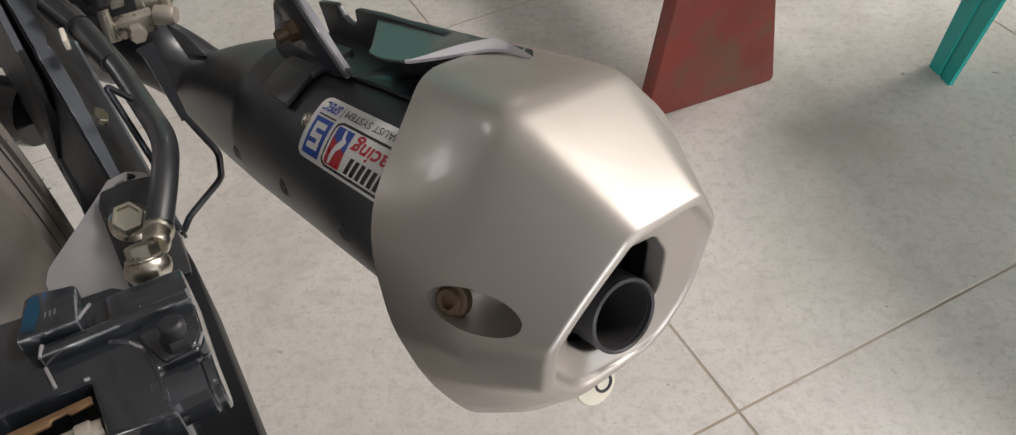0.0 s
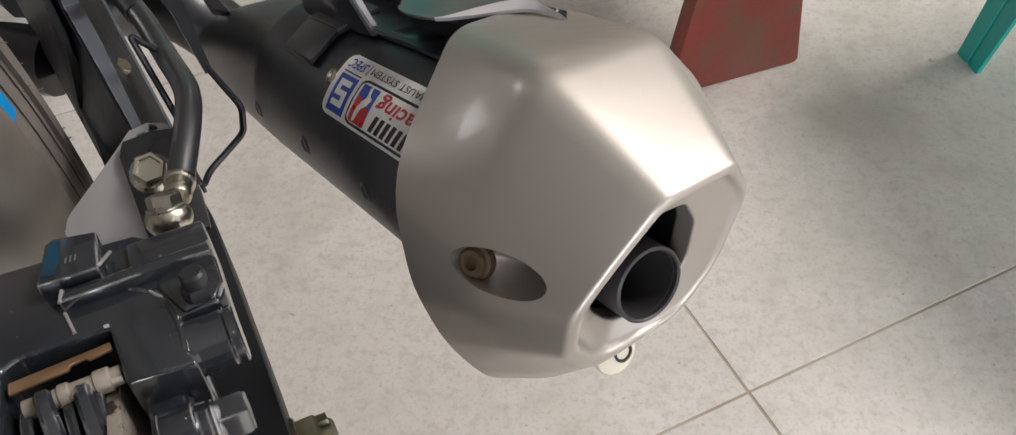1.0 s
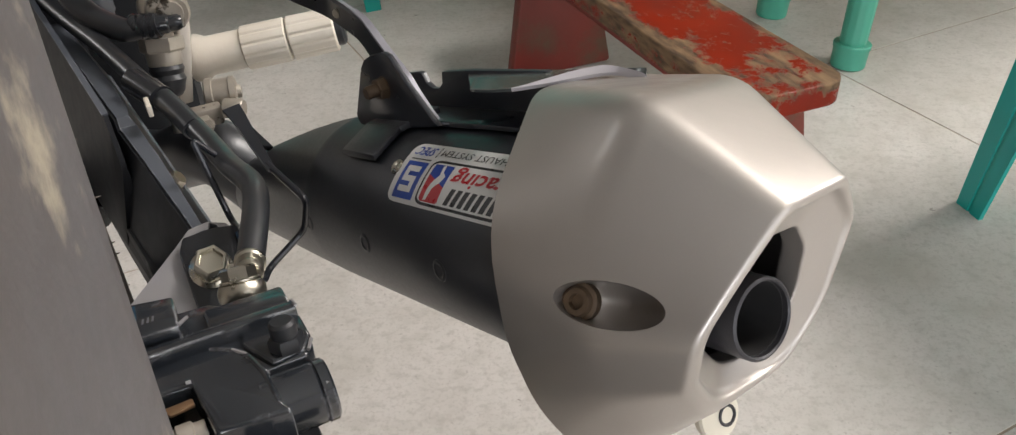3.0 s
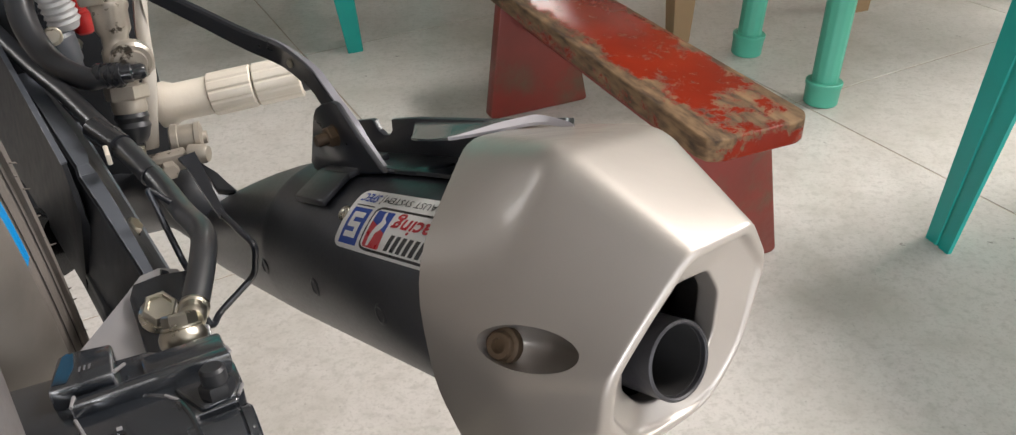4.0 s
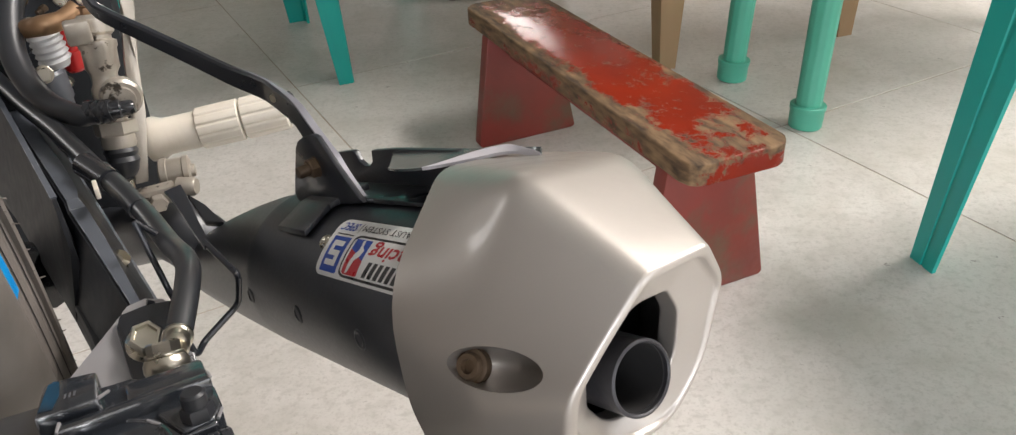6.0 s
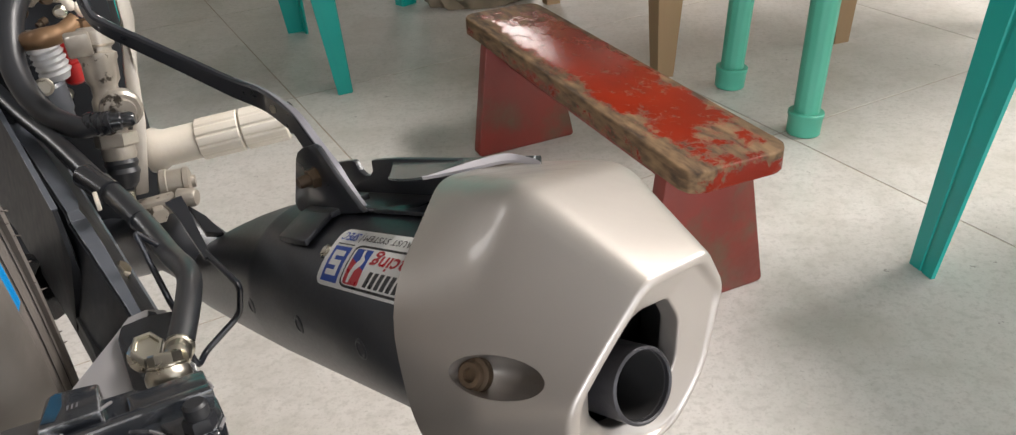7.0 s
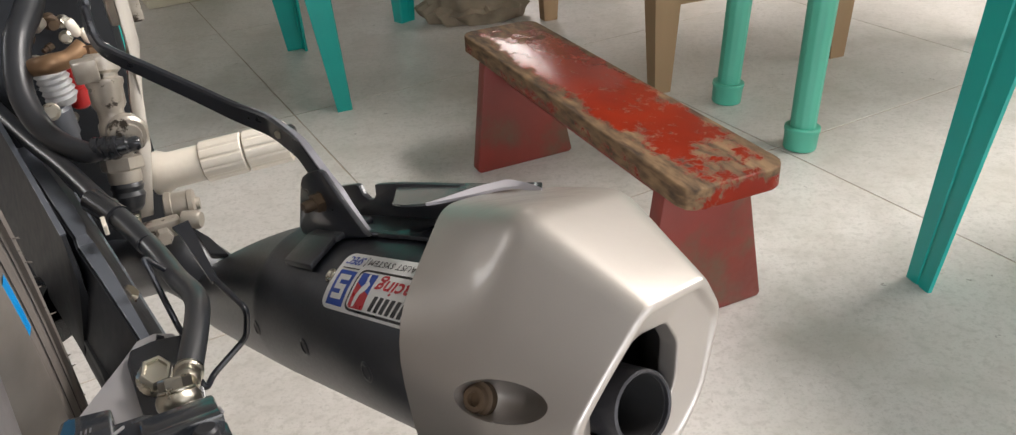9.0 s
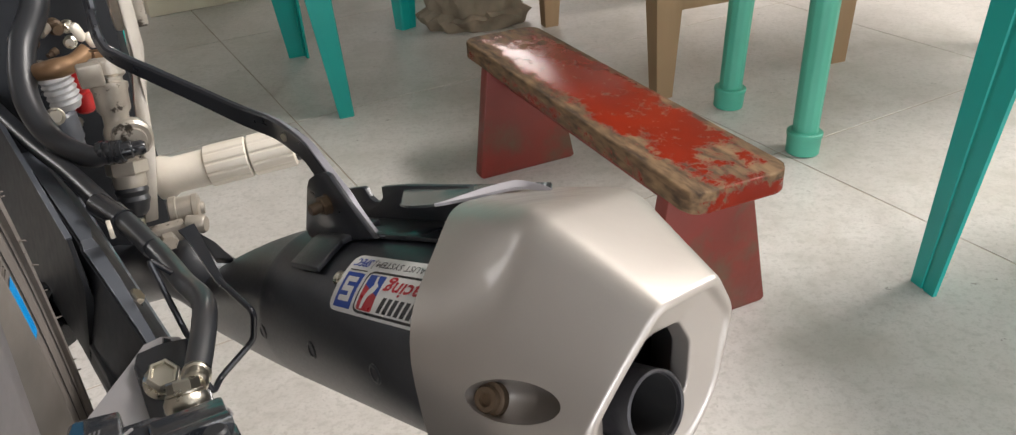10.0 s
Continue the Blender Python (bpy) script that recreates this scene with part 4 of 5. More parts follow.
wire = fillet([bk(0.004, 0.480, 0.516), bk(0.001, 0.486, 0.524), bk(-0.0120, 0.4905, 0.5385), bk(-0.0040, 0.4665, 0.4895), bk(-0.002, 0.440, 0.4960), bk(-0.020, 0.440, 0.508)], [0, 0.35, 0.16, 0.30, 0.40, 0], 6, False)
part("hose_guide", tube(wire, 0.0015, 10, 1, False), M["black_bar"], mount, "thin black wire hose guide")

# ---- brake caliper ----
CT = radians(-9)
CF = BF * math.cos(CT) + UP * math.sin(CT)          # along its top, slightly dipped forward
CU = BR.cross(CF) if BR.cross(CF).z > 0 else CF.cross(BR)
CO = bk(-0.035, 0.280, 0.553)


def cal(r, f, z):
    return CO + U * (r * BR + f * CF + z * CU)


def cblock(bm, r0, r1, f0, f1, z0, z1, bevel=0.0015):
    at = cal((r0 + r1) / 2, (f0 + f1) / 2, (z0 + z1) / 2)
    return block(bm, at, BR * U * (r1 - r0) / 2, CF * U * (f1 - f0) / 2, CU * U * (z1 - z0) / 2, bevel)


bm = bmesh.new()
body = [(-0.085, 0.040), (-0.060, 0.046), (-0.002, 0.041), (0.004, 0.035), (0.028, 0.033), (0.030, 0.030), (0.030, -0.018), (0.026, -0.024), (0.0085, -0.024), (0.0090, -0.044), (0.012, -0.054), (-0.0156, -0.051), (-0.0187, -0.016), (-0.0544, -0.0145), (-0.062, -0.018), (-0.064, -0.088), (-0.086, -0.088)]
prism(bm, [cal(r, f, -0.026) for r, f in body], CU * 0.026 * U, 0.0022, 3)
prism(bm, [cal(min(r, 0.006 + 0.1 * r), f, -0.070) for r, f in body], CU * 0.046 * U, 0.0010, 2)
caliper = part("brake_caliper", bm, M["caliper"], bike, "scuffed black brake caliper with a zinc banjo fitting")
# flat boss round the pin, and the casting line that curves past it
bm = bmesh.new()
prism(bm, [cal(r, f, -0.001) for r, f in [(0.012, -0.0245), (0.026, -0.022), (0.0305, -0.014), (0.0305, 0.004), (0.006, 0.004), (0.004, -0.004), (0.008, -0.014)]], CU * 0.0022, 0.0009, 3)
part("pin_boss", bm, M["caliper"], caliper)
bm = sweep(bmesh.new(), curve_points([cal(-0.0077, 0.0035, -0.0004), cal(0.0000, -0.003, -0.0004), cal(0.0045, -0.0105, -0.0004), cal(0.0078, -0.0266, -0.0006), cal(0.0085, -0.046, -0.001)], 6), round_section(0.0010, 8))
part("casting_rib", bm, M["caliper"], caliper)
bm = bmesh.new()
cblock(bm, -0.0355, 0.0300, 0.0030, 0.0100, -0.006, 0.0065, 0.0007)
part("ledge", bm, M["caliper"], caliper)
bm = bmesh.new()
cblock(bm, -0.006, 0.0298, 0.0100, 0.0320, -0.010, 0.0030, 0.0015)
part("banjo_seat", bm, M["caliper"], caliper)
bm = bmesh.new()
prism(bm, [cal(r, f, 0.000) for r, f in [(-0.0425, 0.0135), (-0.0164, 0.0123), (-0.0152, 0.0390), (-0.0340, 0.0440), (-0.0379, 0.0410)]], CU * 0.0075, 0.0010)
part("top_pad", bm, M["caliper"], caliper, "black raised pad with a faded blue paint mark")
bm = bmesh.new()
prism(bm, [cal(r, f, 0.01045) for r, f in [(-0.0405, 0.0180), (-0.0350, 0.0165), (-0.0315, 0.0280), (-0.0310, 0.0400), (-0.0355, 0.0405)]], CU * 0.0002)
part("paint_mark", bm, M["blue_mark"], caliper, "faded blue paint mark")
for k in range(3):
    bm = bmesh.new()
    prism(bm, [cal(-0.0300 + 0.0020 * k, 0.0225, 0.01045), cal(-0.0292 + 0.0020 * k, 0.0225, 0.01045), cal(-0.0286 + 0.0020 * k, 0.0265, 0.01045), cal(-0.0294 + 0.0020 * k, 0.0265, 0.01045)], CU * 0.00015)
    part("stamp_bar", bm, M["grey_mark"], caliper)
# scuffs where the paint is rubbed off the edges
for p, q in (((-0.0350, 0.0028, 0.0062), (-0.0335, 0.0100, 0.0066)), ((-0.0352, 0.0022, 0.0003), (-0.0322, -0.0125, 0.0003)), ((-0.0205, -0.0148, 0.0002), (-0.0185, -0.0150, 0.0002)), ((-0.0165, 0.0140, 0.0098), (-0.0125, 0.0300, 0.0030)), ((0.0295, 0.0095, 0.0064), (0.0300, 0.0040, 0.0064)), ((0.0045, -0.0100, 0.0003), (0.0000, -0.0030, 0.0003)), ((0.0300, -0.016, 0.0010), (0.0270, -0.0225, 0.0008))):
    part("scuff", tube([cal(*p), cal(*q)], 0.0006, 6, 1, False), M["grey_plate"], caliper)
bm = bmesh.new()
hexagon(bm, cal(0.0200, -0.0170, 0.0015), CU, 0.0092, 0.0045, 0.0)
lathe(bm, cal(0.0200, -0.0170, 0.0015) + CU * 0.0045, CU, [(0, 0.0040), (0.0040, 0.0040), (0.0050, 0.0032)], 20)
part("pin_bolt", bm, M["black_plastic"], caliper, "black capped bolt")
bm = lathe(bmesh.new(), cal(0.004, -0.0340, -0.0125), BR, [(0, 0.0092), (0.0150, 0.0092), (0.0156, 0.0087), (0.0160, 0.0094), (0.0185, 0.0094), (0.0192, 0.0086)], 40)
part("pin_sleeve", bm, M["caliper"], caliper)
bm = bmesh.new()
lathe(bm, cal(-0.010, -0.0690, -0.022), BR, [(0, 0.0090), (0.010, 0.0090), (0.0105, 0.0072), (0.0160, 0.0070), (0.0165, 0.0060)], 28)
hexagon(bm, cal(-0.010, -0.0690, -0.022) + BR * 0.0160, BR, 0.0125, 0.0085, 0.0075)
part("slide_bolt", bm, M["caliper"], caliper, "dull black hexagon bolt")
bm = bmesh.new()
cblock(bm, -0.014, 0.002, -0.074, -0.050, -0.045, -0.016, 0.002)
part("lower_arm", bm, M["caliper"], caliper)
# pads, clip and pistons in the opening
bm = bmesh.new()
prism(bm, [cal(r, f, -0.004) for r, f in [(-0.060, -0.0245), (-0.0200, -0.0220), (-0.0196, -0.0265), (-0.0290, -0.0280), (-0.0300, -0.0262), (-0.0360, -0.0268), (-0.0370, -0.0292), (-0.0480, -0.0300), (-0.060, -0.0310)]], CU * 0.0012, 0.0003)
part("pad_clip", bm, M["copper"], caliper, "worn brown metal pad clip")
for r, w in ((-0.056, 0.005), (-0.040, 0.0045), (-0.029, 0.0045)):
    bm = bmesh.new()
    prism(bm, [cal(r - w / 2, f, z) for f, z in [(-0.030, -0.012), (-0.036, -0.008), (-0.046, -0.007), (-0.056, -0.012), (-0.070, -0.030), (-0.070, -0.055), (-0.030, -0.055)]], BR * w * U, 0.0008)
    part("brake_pad", bm, M["caliper"], caliper)
bm = lathe(bmesh.new(), cal(-0.056, -0.0375, -0.0075), BR, [(0, 0.0030), (0.0095, 0.0030), (0.0100, 0.0037), (0.0125, 0.0037), (0.0130, 0.0030), (0.0195, 0.0030), (0.0200, 0.0038), (0.0240, 0.0038), (0.0245, 0.0030), (0.0275, 0.0030)], 20)
part("pad_pin", bm, M["alloy_dull"], caliper, "worn grey steel pin")
for r, f0, f1, z in ((-0.0475, -0.034, -0.060, -0.0035), (-0.0335, -0.036, -0.066, -0.0060)):
    bm = sweep(bmesh.new(), curve_points([cal(r, f0, z - 0.012), cal(r, f0 - 0.004, z), cal(r + 0.001, (f0 + f1) / 2, z - 0.001), cal(r + 0.002, f1, z - 0.012), cal(r + 0.002, f1 - 0.004, z - 0.030)], 5), flat_section(0.0045, 0.0050), True, BR)
    part("pad_spring", bm, M["caliper"], caliper, "black curved spring tongue")
for r, f, z in ((-0.034, -0.062, -0.022), (-0.022, -0.068, -0.024)):
    bm = lathe(bmesh.new(), cal(r - 0.008, f, z), BR, [(0, 0.0042), (0.006, 0.0044), (0.0066, 0.0036), (0.011, 0.0034)], 18)
    part("pad_pin", bm, M["rust"], caliper, "dirty brown steel pin")
bm = bmesh.new()
cblock(bm, -0.060, -0.020, -0.090, -0.030, -0.070, -0.050, 0.001)
part("caliper_floor", bm, M["rust"], caliper)

# ---- brake hose with its fittings ----
HOSE_END = bk(-0.0108, 0.3605, 0.5322)
hose_line = [bk(-0.115, 0.98, 0.55), bk(-0.083, 0.85, 0.537), bk(-0.061, 0.76, 0.532), bk(-0.042, 0.69, 0.530), bk(-0.021, 0.60, 0.526), bk(-0.004, 0.54, 0.520), bk(0.004, 0.48, 0.522), bk(0.008, 0.43, 0.534), bk(0.003, 0.398, 0.5375), HOSE_END]
hose = part("brake_hose", tube(hose_line, 0.0053, 18, 8), M["rubber"], bike, "black rubber brake hose with zinc ferrule")
part("hose_sleeve", tube([bk(-0.021, 0.605, 0.5265), bk(-0.012, 0.57, 0.5235), bk(-0.005, 0.54, 0.520)], 0.0057, 18, 6), M["black_plastic"], hose)
bm = bmesh.new()
sweep(bm, [bk(-0.030, 0.622, 0.527), bk(-0.017, 0.585, 0.525)], round_section(0.0070, 20))
part("hose_clamp", bm, M["black_gloss"], hose)
bm = bmesh.new()
block(bm, bk(-0.0275, 0.572, 0.528), BR * 0.0012, BF * 0.006, UP * 0.003, 0.0006)
part("clamp_tongue", bm, M["alloy"], hose)
hd = (bk(-0.0160, 0.3380, 0.5385) - HOSE_END).normalized()
bm = bmesh.new()
lathe(bm, HOSE_END - hd * 0.002, hd, [(0, 0.0055), (0.0004, 0.0058), (0.0036, 0.0058), (0.0044, 0.0050), (0.0085, 0.0046), (0.0095, 0.0052), (0.0120, 0.0052), (0.0135, 0.0044)], 28)
part("ferrule", bm, M["steel"], hose, "zinc hose ferrule")
bu = (UP * 0.80 + BF * 0.56 + BR * 0.08).normalized()
bj = bk(-0.0204, 0.3327, 0.5373)
bm = lathe(bmesh.new(), bj - bu * 0.0080, bu, [(0, 0.0062), (0.0035, 0.0066), (0.0050, 0.0076), (0.0068, 0.0083), (0.0092, 0.0083), (0.0112, 0.0074), (0.0116, 0.0064)], 32)
part("banjo_eye", bm, M["steel"], hose, "bright zinc banjo eye")
bm = lathe(bmesh.new(), bj + bu * 0.0034, bu, [(0, 0.0066), (0.0003, 0.0070), (0.0009, 0.0070), (0.0012, 0.0066)], 32)
part("washer", bm, M["steel"], hose)
bm = bmesh.new()
hexagon(bm, bj + bu * 0.0044, bu, 0.0106, 0.0046, 0.0062)
part("banjo_bolt", bm, M["steel"], hose, "bright zinc banjo bolt")

# ---- footpeg, rear set and master cylinder ----
bm = bmesh.new()
edge = [(0.015, 0.722, 0.452), (0.031, 0.750, 0.507), (0.038, 0.776, 0.545), (0.050, 0.800, 0.590), (0.051, 0.802, 0.680)]
prism(bm, [bk(r, f, z) for r, f, z in edge] + [bk(r - 0.012, f, z) for r, f, z in reversed(edge)], BF * 0.006, 0.0008)
rearset = part("rear_set", bm, M["alloy_dull"], bike, "bare alloy footpeg plate")
P0, P1 = bk(0.028, 0.778, 0.4670), bk(0.166, 0.735, 0.4845)
pd = (P1 - P0).normalized()
PL = (P1 - P0).length
bm = lathe(bmesh.new(), P0, pd, [(0, 0.0150), (PL * 0.06, 0.0160), (PL * 0.12, 0.0130), (PL * 0.33, 0.0130), (PL * 0.36, 0.0125)], 32)
peg = part("footpeg_stem", bm, M["alloy"], bike, "round bare alloy footpeg with ribbed grip")
for s0, s1 in ((0.335, 0.622), (0.630, 0.925)):
    bm = bmesh.new()
    a_, x_, y_ = basis(pd)
    ridge = lambda rad: [(x_ * math.cos(2 * math.pi * k / 60) + y_ * math.sin(2 * math.pi * k / 60)) * (rad if k % 5 else rad - 0.0009) for k in range(60)]
    rings = []
    for s, rad in ((s0, 0.0134), (s0 + 0.010, 0.0147), (s1 - 0.010, 0.0147), (s1, 0.0134)):
        rings.append([P0 + pd * PL * s + q for q in ridge(rad)])
    strip(bm, rings)
    part("grip_sleeve", bm, M["alloy"], peg)
bm = lathe(bmesh.new(), P0 + pd * PL * 0.925, pd, [(0, 0.0115), (0.004, 0.0115), (0.006, 0.009)], 28)
part("peg_end", bm, M["black_plastic"], peg)
bm = lathe(bmesh.new(), bk(0.026, 0.722, 0.4555), (BR - BF * 0.25).normalized(), [(0, 0.0092), (0.001, 0.0108), (0.005, 0.0108), (0.0056, 0.0098), (0.0150, 0.0098), (0.0158, 0.0106), (0.0190, 0.0104), (0.0200, 0.0070), (0.0200, 0.0045), (0.0225, 0.0040)], 32)
part("lever_pivot", bm, M["alloy_dull"], rearset, "round alloy lever pivot")
bm = lathe(bmesh.new(), bk(0.036, 0.69, 0.455), (BR - BF * 0.6).normalized(), [(0, 0.0062), (0.010, 0.0062), (0.012, 0.0050)], 24)
part("pivot_bolt", bm, M["alloy_dull"], rearset)
bm = bmesh.new()
prism(bm, [bk(0.040, 0.680, 0.452), bk(0.052, 0.668, 0.442), bk(0.060, 0.640, 0.436), bk(0.046, 0.650, 0.436)], -UP * 0.004, 0.0006)
part("lever_stop", bm, M["black_gloss"], bike, "small black lever stop")
# master cylinder, standing
mc = [bk(0.0095, 0.735, 0.606), bk(-0.001, 0.70, 0.490)]
md = (mc[1] - mc[0]).normalized()
ml = (mc[1] - mc[0]).length
prof = [(0.0, 0.0080), (0.03, 0.0104), (0.12, 0.0110), (0.14, 0.0088), (0.165, 0.0086), (0.18, 0.0112), (0.215, 0.0112), (0.235, 0.0102), (0.36, 0.0100), (0.40, 0.0078), (0.47, 0.0078), (0.50, 0.0092), (0.68, 0.0092), (0.71, 0.0080), (0.74, 0.0080)]
bm = lathe(bmesh.new(), mc[0], md, [(ml * a, r) for a, r in prof], 36)
master = part("master_cylinder", bm, M["alloy_dirty"], bike, "bare alloy brake master cylinder with a hose elbow")
bm = bmesh.new()
hexagon(bm, mc[0] + md * ml * 0.735, md, 0.0225, 0.0085, 0.0)
part("lock_nut", bm, M["alloy_dull"], master, "dull alloy lock nut")
bm = lathe(bmesh.new(), mc[0] + md * ml * 0.83, md, [(0, 0.0100), (0.006, 0.0102), (0.008, 0.0094)], 28)
part("collar", bm, M["alloy_dull"], master)
bm = lathe(bmesh.new(), mc[0] + md * ml * 0.915, md, [(0, 0.0092), (0.003, 0.0104), (0.006, 0.0092), (0.009, 0.0104), (0.012, 0.0092), (0.016, 0.0082), (0.019, 0.0060)], 28)
part("rubber_boot", bm, M["black_plastic"], master)
bm = lathe(bmesh.new(), bk(0.012, 0.705, 0.544), -BF, [(0, 0.0122), (0.006, 0.0122), (0.008, 0.0105), (0.008, 0.008), (0.010, 0.0075)], 28)
part("banjo_boss", bm, M["alloy_dirty"], master)
bm = bmesh.new()
hexagon(bm, mc[0] - md * 0.004, md, 0.0105, 0.005, 0.0075)
part("top_nut", bm, M["copper"], master, "brass-coloured nut")
bm = bmesh.new()
block(bm, bk(-0.0047, 0.714, 0.600), BR * 0.0070, BF * 0.005, UP * 0.0070, 0.0018)
part("side_lug", bm, M["alloy_dirty"], master)
for r, z, h in ((-0.0037, 0.622, 0.012), (0.0055, 0.612, 0.010)):
    bm = lathe(bmesh.new(), bk(r, 0.80, z), (BR * 0.35 - UP).normalized(), [(0, 0.0022), (0.002, 0.0034), (h - 0.002, 0.0034), (h, 0.0020)], 14)
    part("adjuster_pin", bm, M["alloy"], master)
bm = lathe(bmesh.new(), mc[1] + md * 0.014, md, [(0, 0.004), (0.02, 0.004)], 12)
part("push_rod", bm, M["steel"], master)
bm = bmesh.new()
block(bm, bk(0.014, 0.695, 0.450), BR * 0.014, BF * 0.005, UP * 0.006, 0.0015)
hexagon(bm, bk(0.016, 0.688, 0.447), -BF, 0.010, 0.006)
part("clevis", bm, M["alloy_dirty"], master, "dirty alloy clevis")
res_line = [bk(-0.02, 0.90, 0.70), bk(-0.025, 0.85, 0.640), bk(-0.047, 0.82, 0.607), bk(-0.057, 0.78, 0.573), bk(-0.048, 0.74, 0.546), bk(-0.027, 0.70, 0.538), bk(-0.012, 0.692, 0.538), bk(0.002, 0.686, 0.540)]
rhose = part("reservoir_hose", tube(res_line, lambda i, n: 0.0098 - 0.0034 * min(1.0, i / (0.8 * n)), 18, 8), M["black_plastic"], bike, "thick black rubber reservoir hose")
for s in (-0.0165, -0.0105, -0.0045):
    bm = bmesh.new()
    d = (bk(0.002, 0.686, 0.540) - bk(-0.012, 0.692, 0.538)).normalized()
    lathe(bm, bk(s, 0.6955 - 0.45 * (s + 0.0165), 0.5382), d, [(0, 0.0072), (0.002, 0.0076), (0.004, 0.0072)], 20)
    part("hose_clip", bm, M["black_gloss"], rhose)
bm = lathe(bmesh.new(), bk(0.0, 0.687, 0.5398), (BR - BF * 0.2).normalized(), [(0, 0.0056), (0.006, 0.0056), (0.007, 0.0046), (0.012, 0.0046), (0.014, 0.0034)], 20)
part("nozzle", bm, M["black_gloss"], rhose)
# engine bits behind the rear set
bd = (bk(-0.0123, 0.825, 0.530) - bk(-0.0150, 0.825, 0.575)).normalized()
bm = lathe(bmesh.new(), bk(-0.0150, 0.825, 0.577), bd, [(0, 0.005), (0.002, 0.0066), (0.014, 0.0066), (0.015, 0.0052), (0.017, 0.0052), (0.018, 0.0068), (0.030, 0.0068), (0.032, 0.005)], 20)
spring = part("shock_absorber", bm, M["red_plastic"], bike, "red-bodied shock absorber with a pale bellows")
bm = lathe(bmesh.new(), bk(-0.0310, 0.810, 0.5800), (bk(-0.027, 0.810, 0.547) - bk(-0.031, 0.810, 0.580)).normalized(), [(0, 0.0080)] + [(0.0014 + 0.0021 * k, 0.0108 if k % 2 else 0.0092) for k in range(11)] + [(0.0255, 0.0080)], 28)
part("bellows", bm, M["bellows"], spring, "pale ribbed bellows")
bm = lathe(bmesh.new(), bk(-0.0385, 0.805, 0.545), (BR * 0.05 - UP), [(0, 0.0100), (0.002, 0.0118), (0.020, 0.0118), (0.022, 0.0104), (0.030, 0.0100)], 28)
part("damper_body", bm, M["slate"], spring, "dark grey damper body")
bm = bmesh.new()
hexagon(bm, bk(-0.0400, 0.785, 0.5480), (-BF + UP * 0.3).normalized(), 0.0085, 0.004, 0.0060)
part("damper_bolt", bm, M["steel"], spring)
bm = bmesh.new()
block(bm, bk(-0.05, 0.98, 0.52), BR * 0.07, BF * 0.05, UP * 0.16, 0.02)
engine = part("engine", bm, M["matt_black"], bike, "black engine casing")
part("link_rod", tube([bk(-0.045, 0.80, 0.586), bk(-0.028, 0.78, 0.592), bk(-0.012, 0.78, 0.594), bk(0.002, 0.785, 0.602)], lambda i, n: 0.0066 - 0.0026 * abs(i / n - 0.35), 12), M["copper"], bike, "dirty brass-coloured link arm")
bm = bmesh.new()
block(bm, bk(0.047, 0.83, 0.650), BR * 0.011, BF * 0.008, UP * 0.034, 0.002)
part("peg_mount", bm, M["alloy_dirty"], bike, "dull alloy mounting block")

# small cluttered fittings between the engine and the rear set
bits = random.Random(21)
for k in range(16):
    at = bk(bits.uniform(-0.045, -0.005), bits.uniform(0.845, 0.90), bits.uniform(0.47, 0.62))
    d = Vector((bits.uniform(-1, 1), -1.2, bits.uniform(-0.6, 0.8))).normalized()
    r = bits.uniform(0.0025, 0.0055)
    bm = bmesh.new()
    if k % 3 == 0:
        hexagon(bm, at, d, r * 2, r * 1.4, r * 1.3)
    else:
        lathe(bm, at, d, [(0, r), (r * 1.5, r), (r * 1.8, r * 0.7), (r * 3.0, r * 0.65)], 14)
    part("fitting", bm, M[("alloy_dirty", "black_plastic", "rust", "steel")[k % 4]], engine)

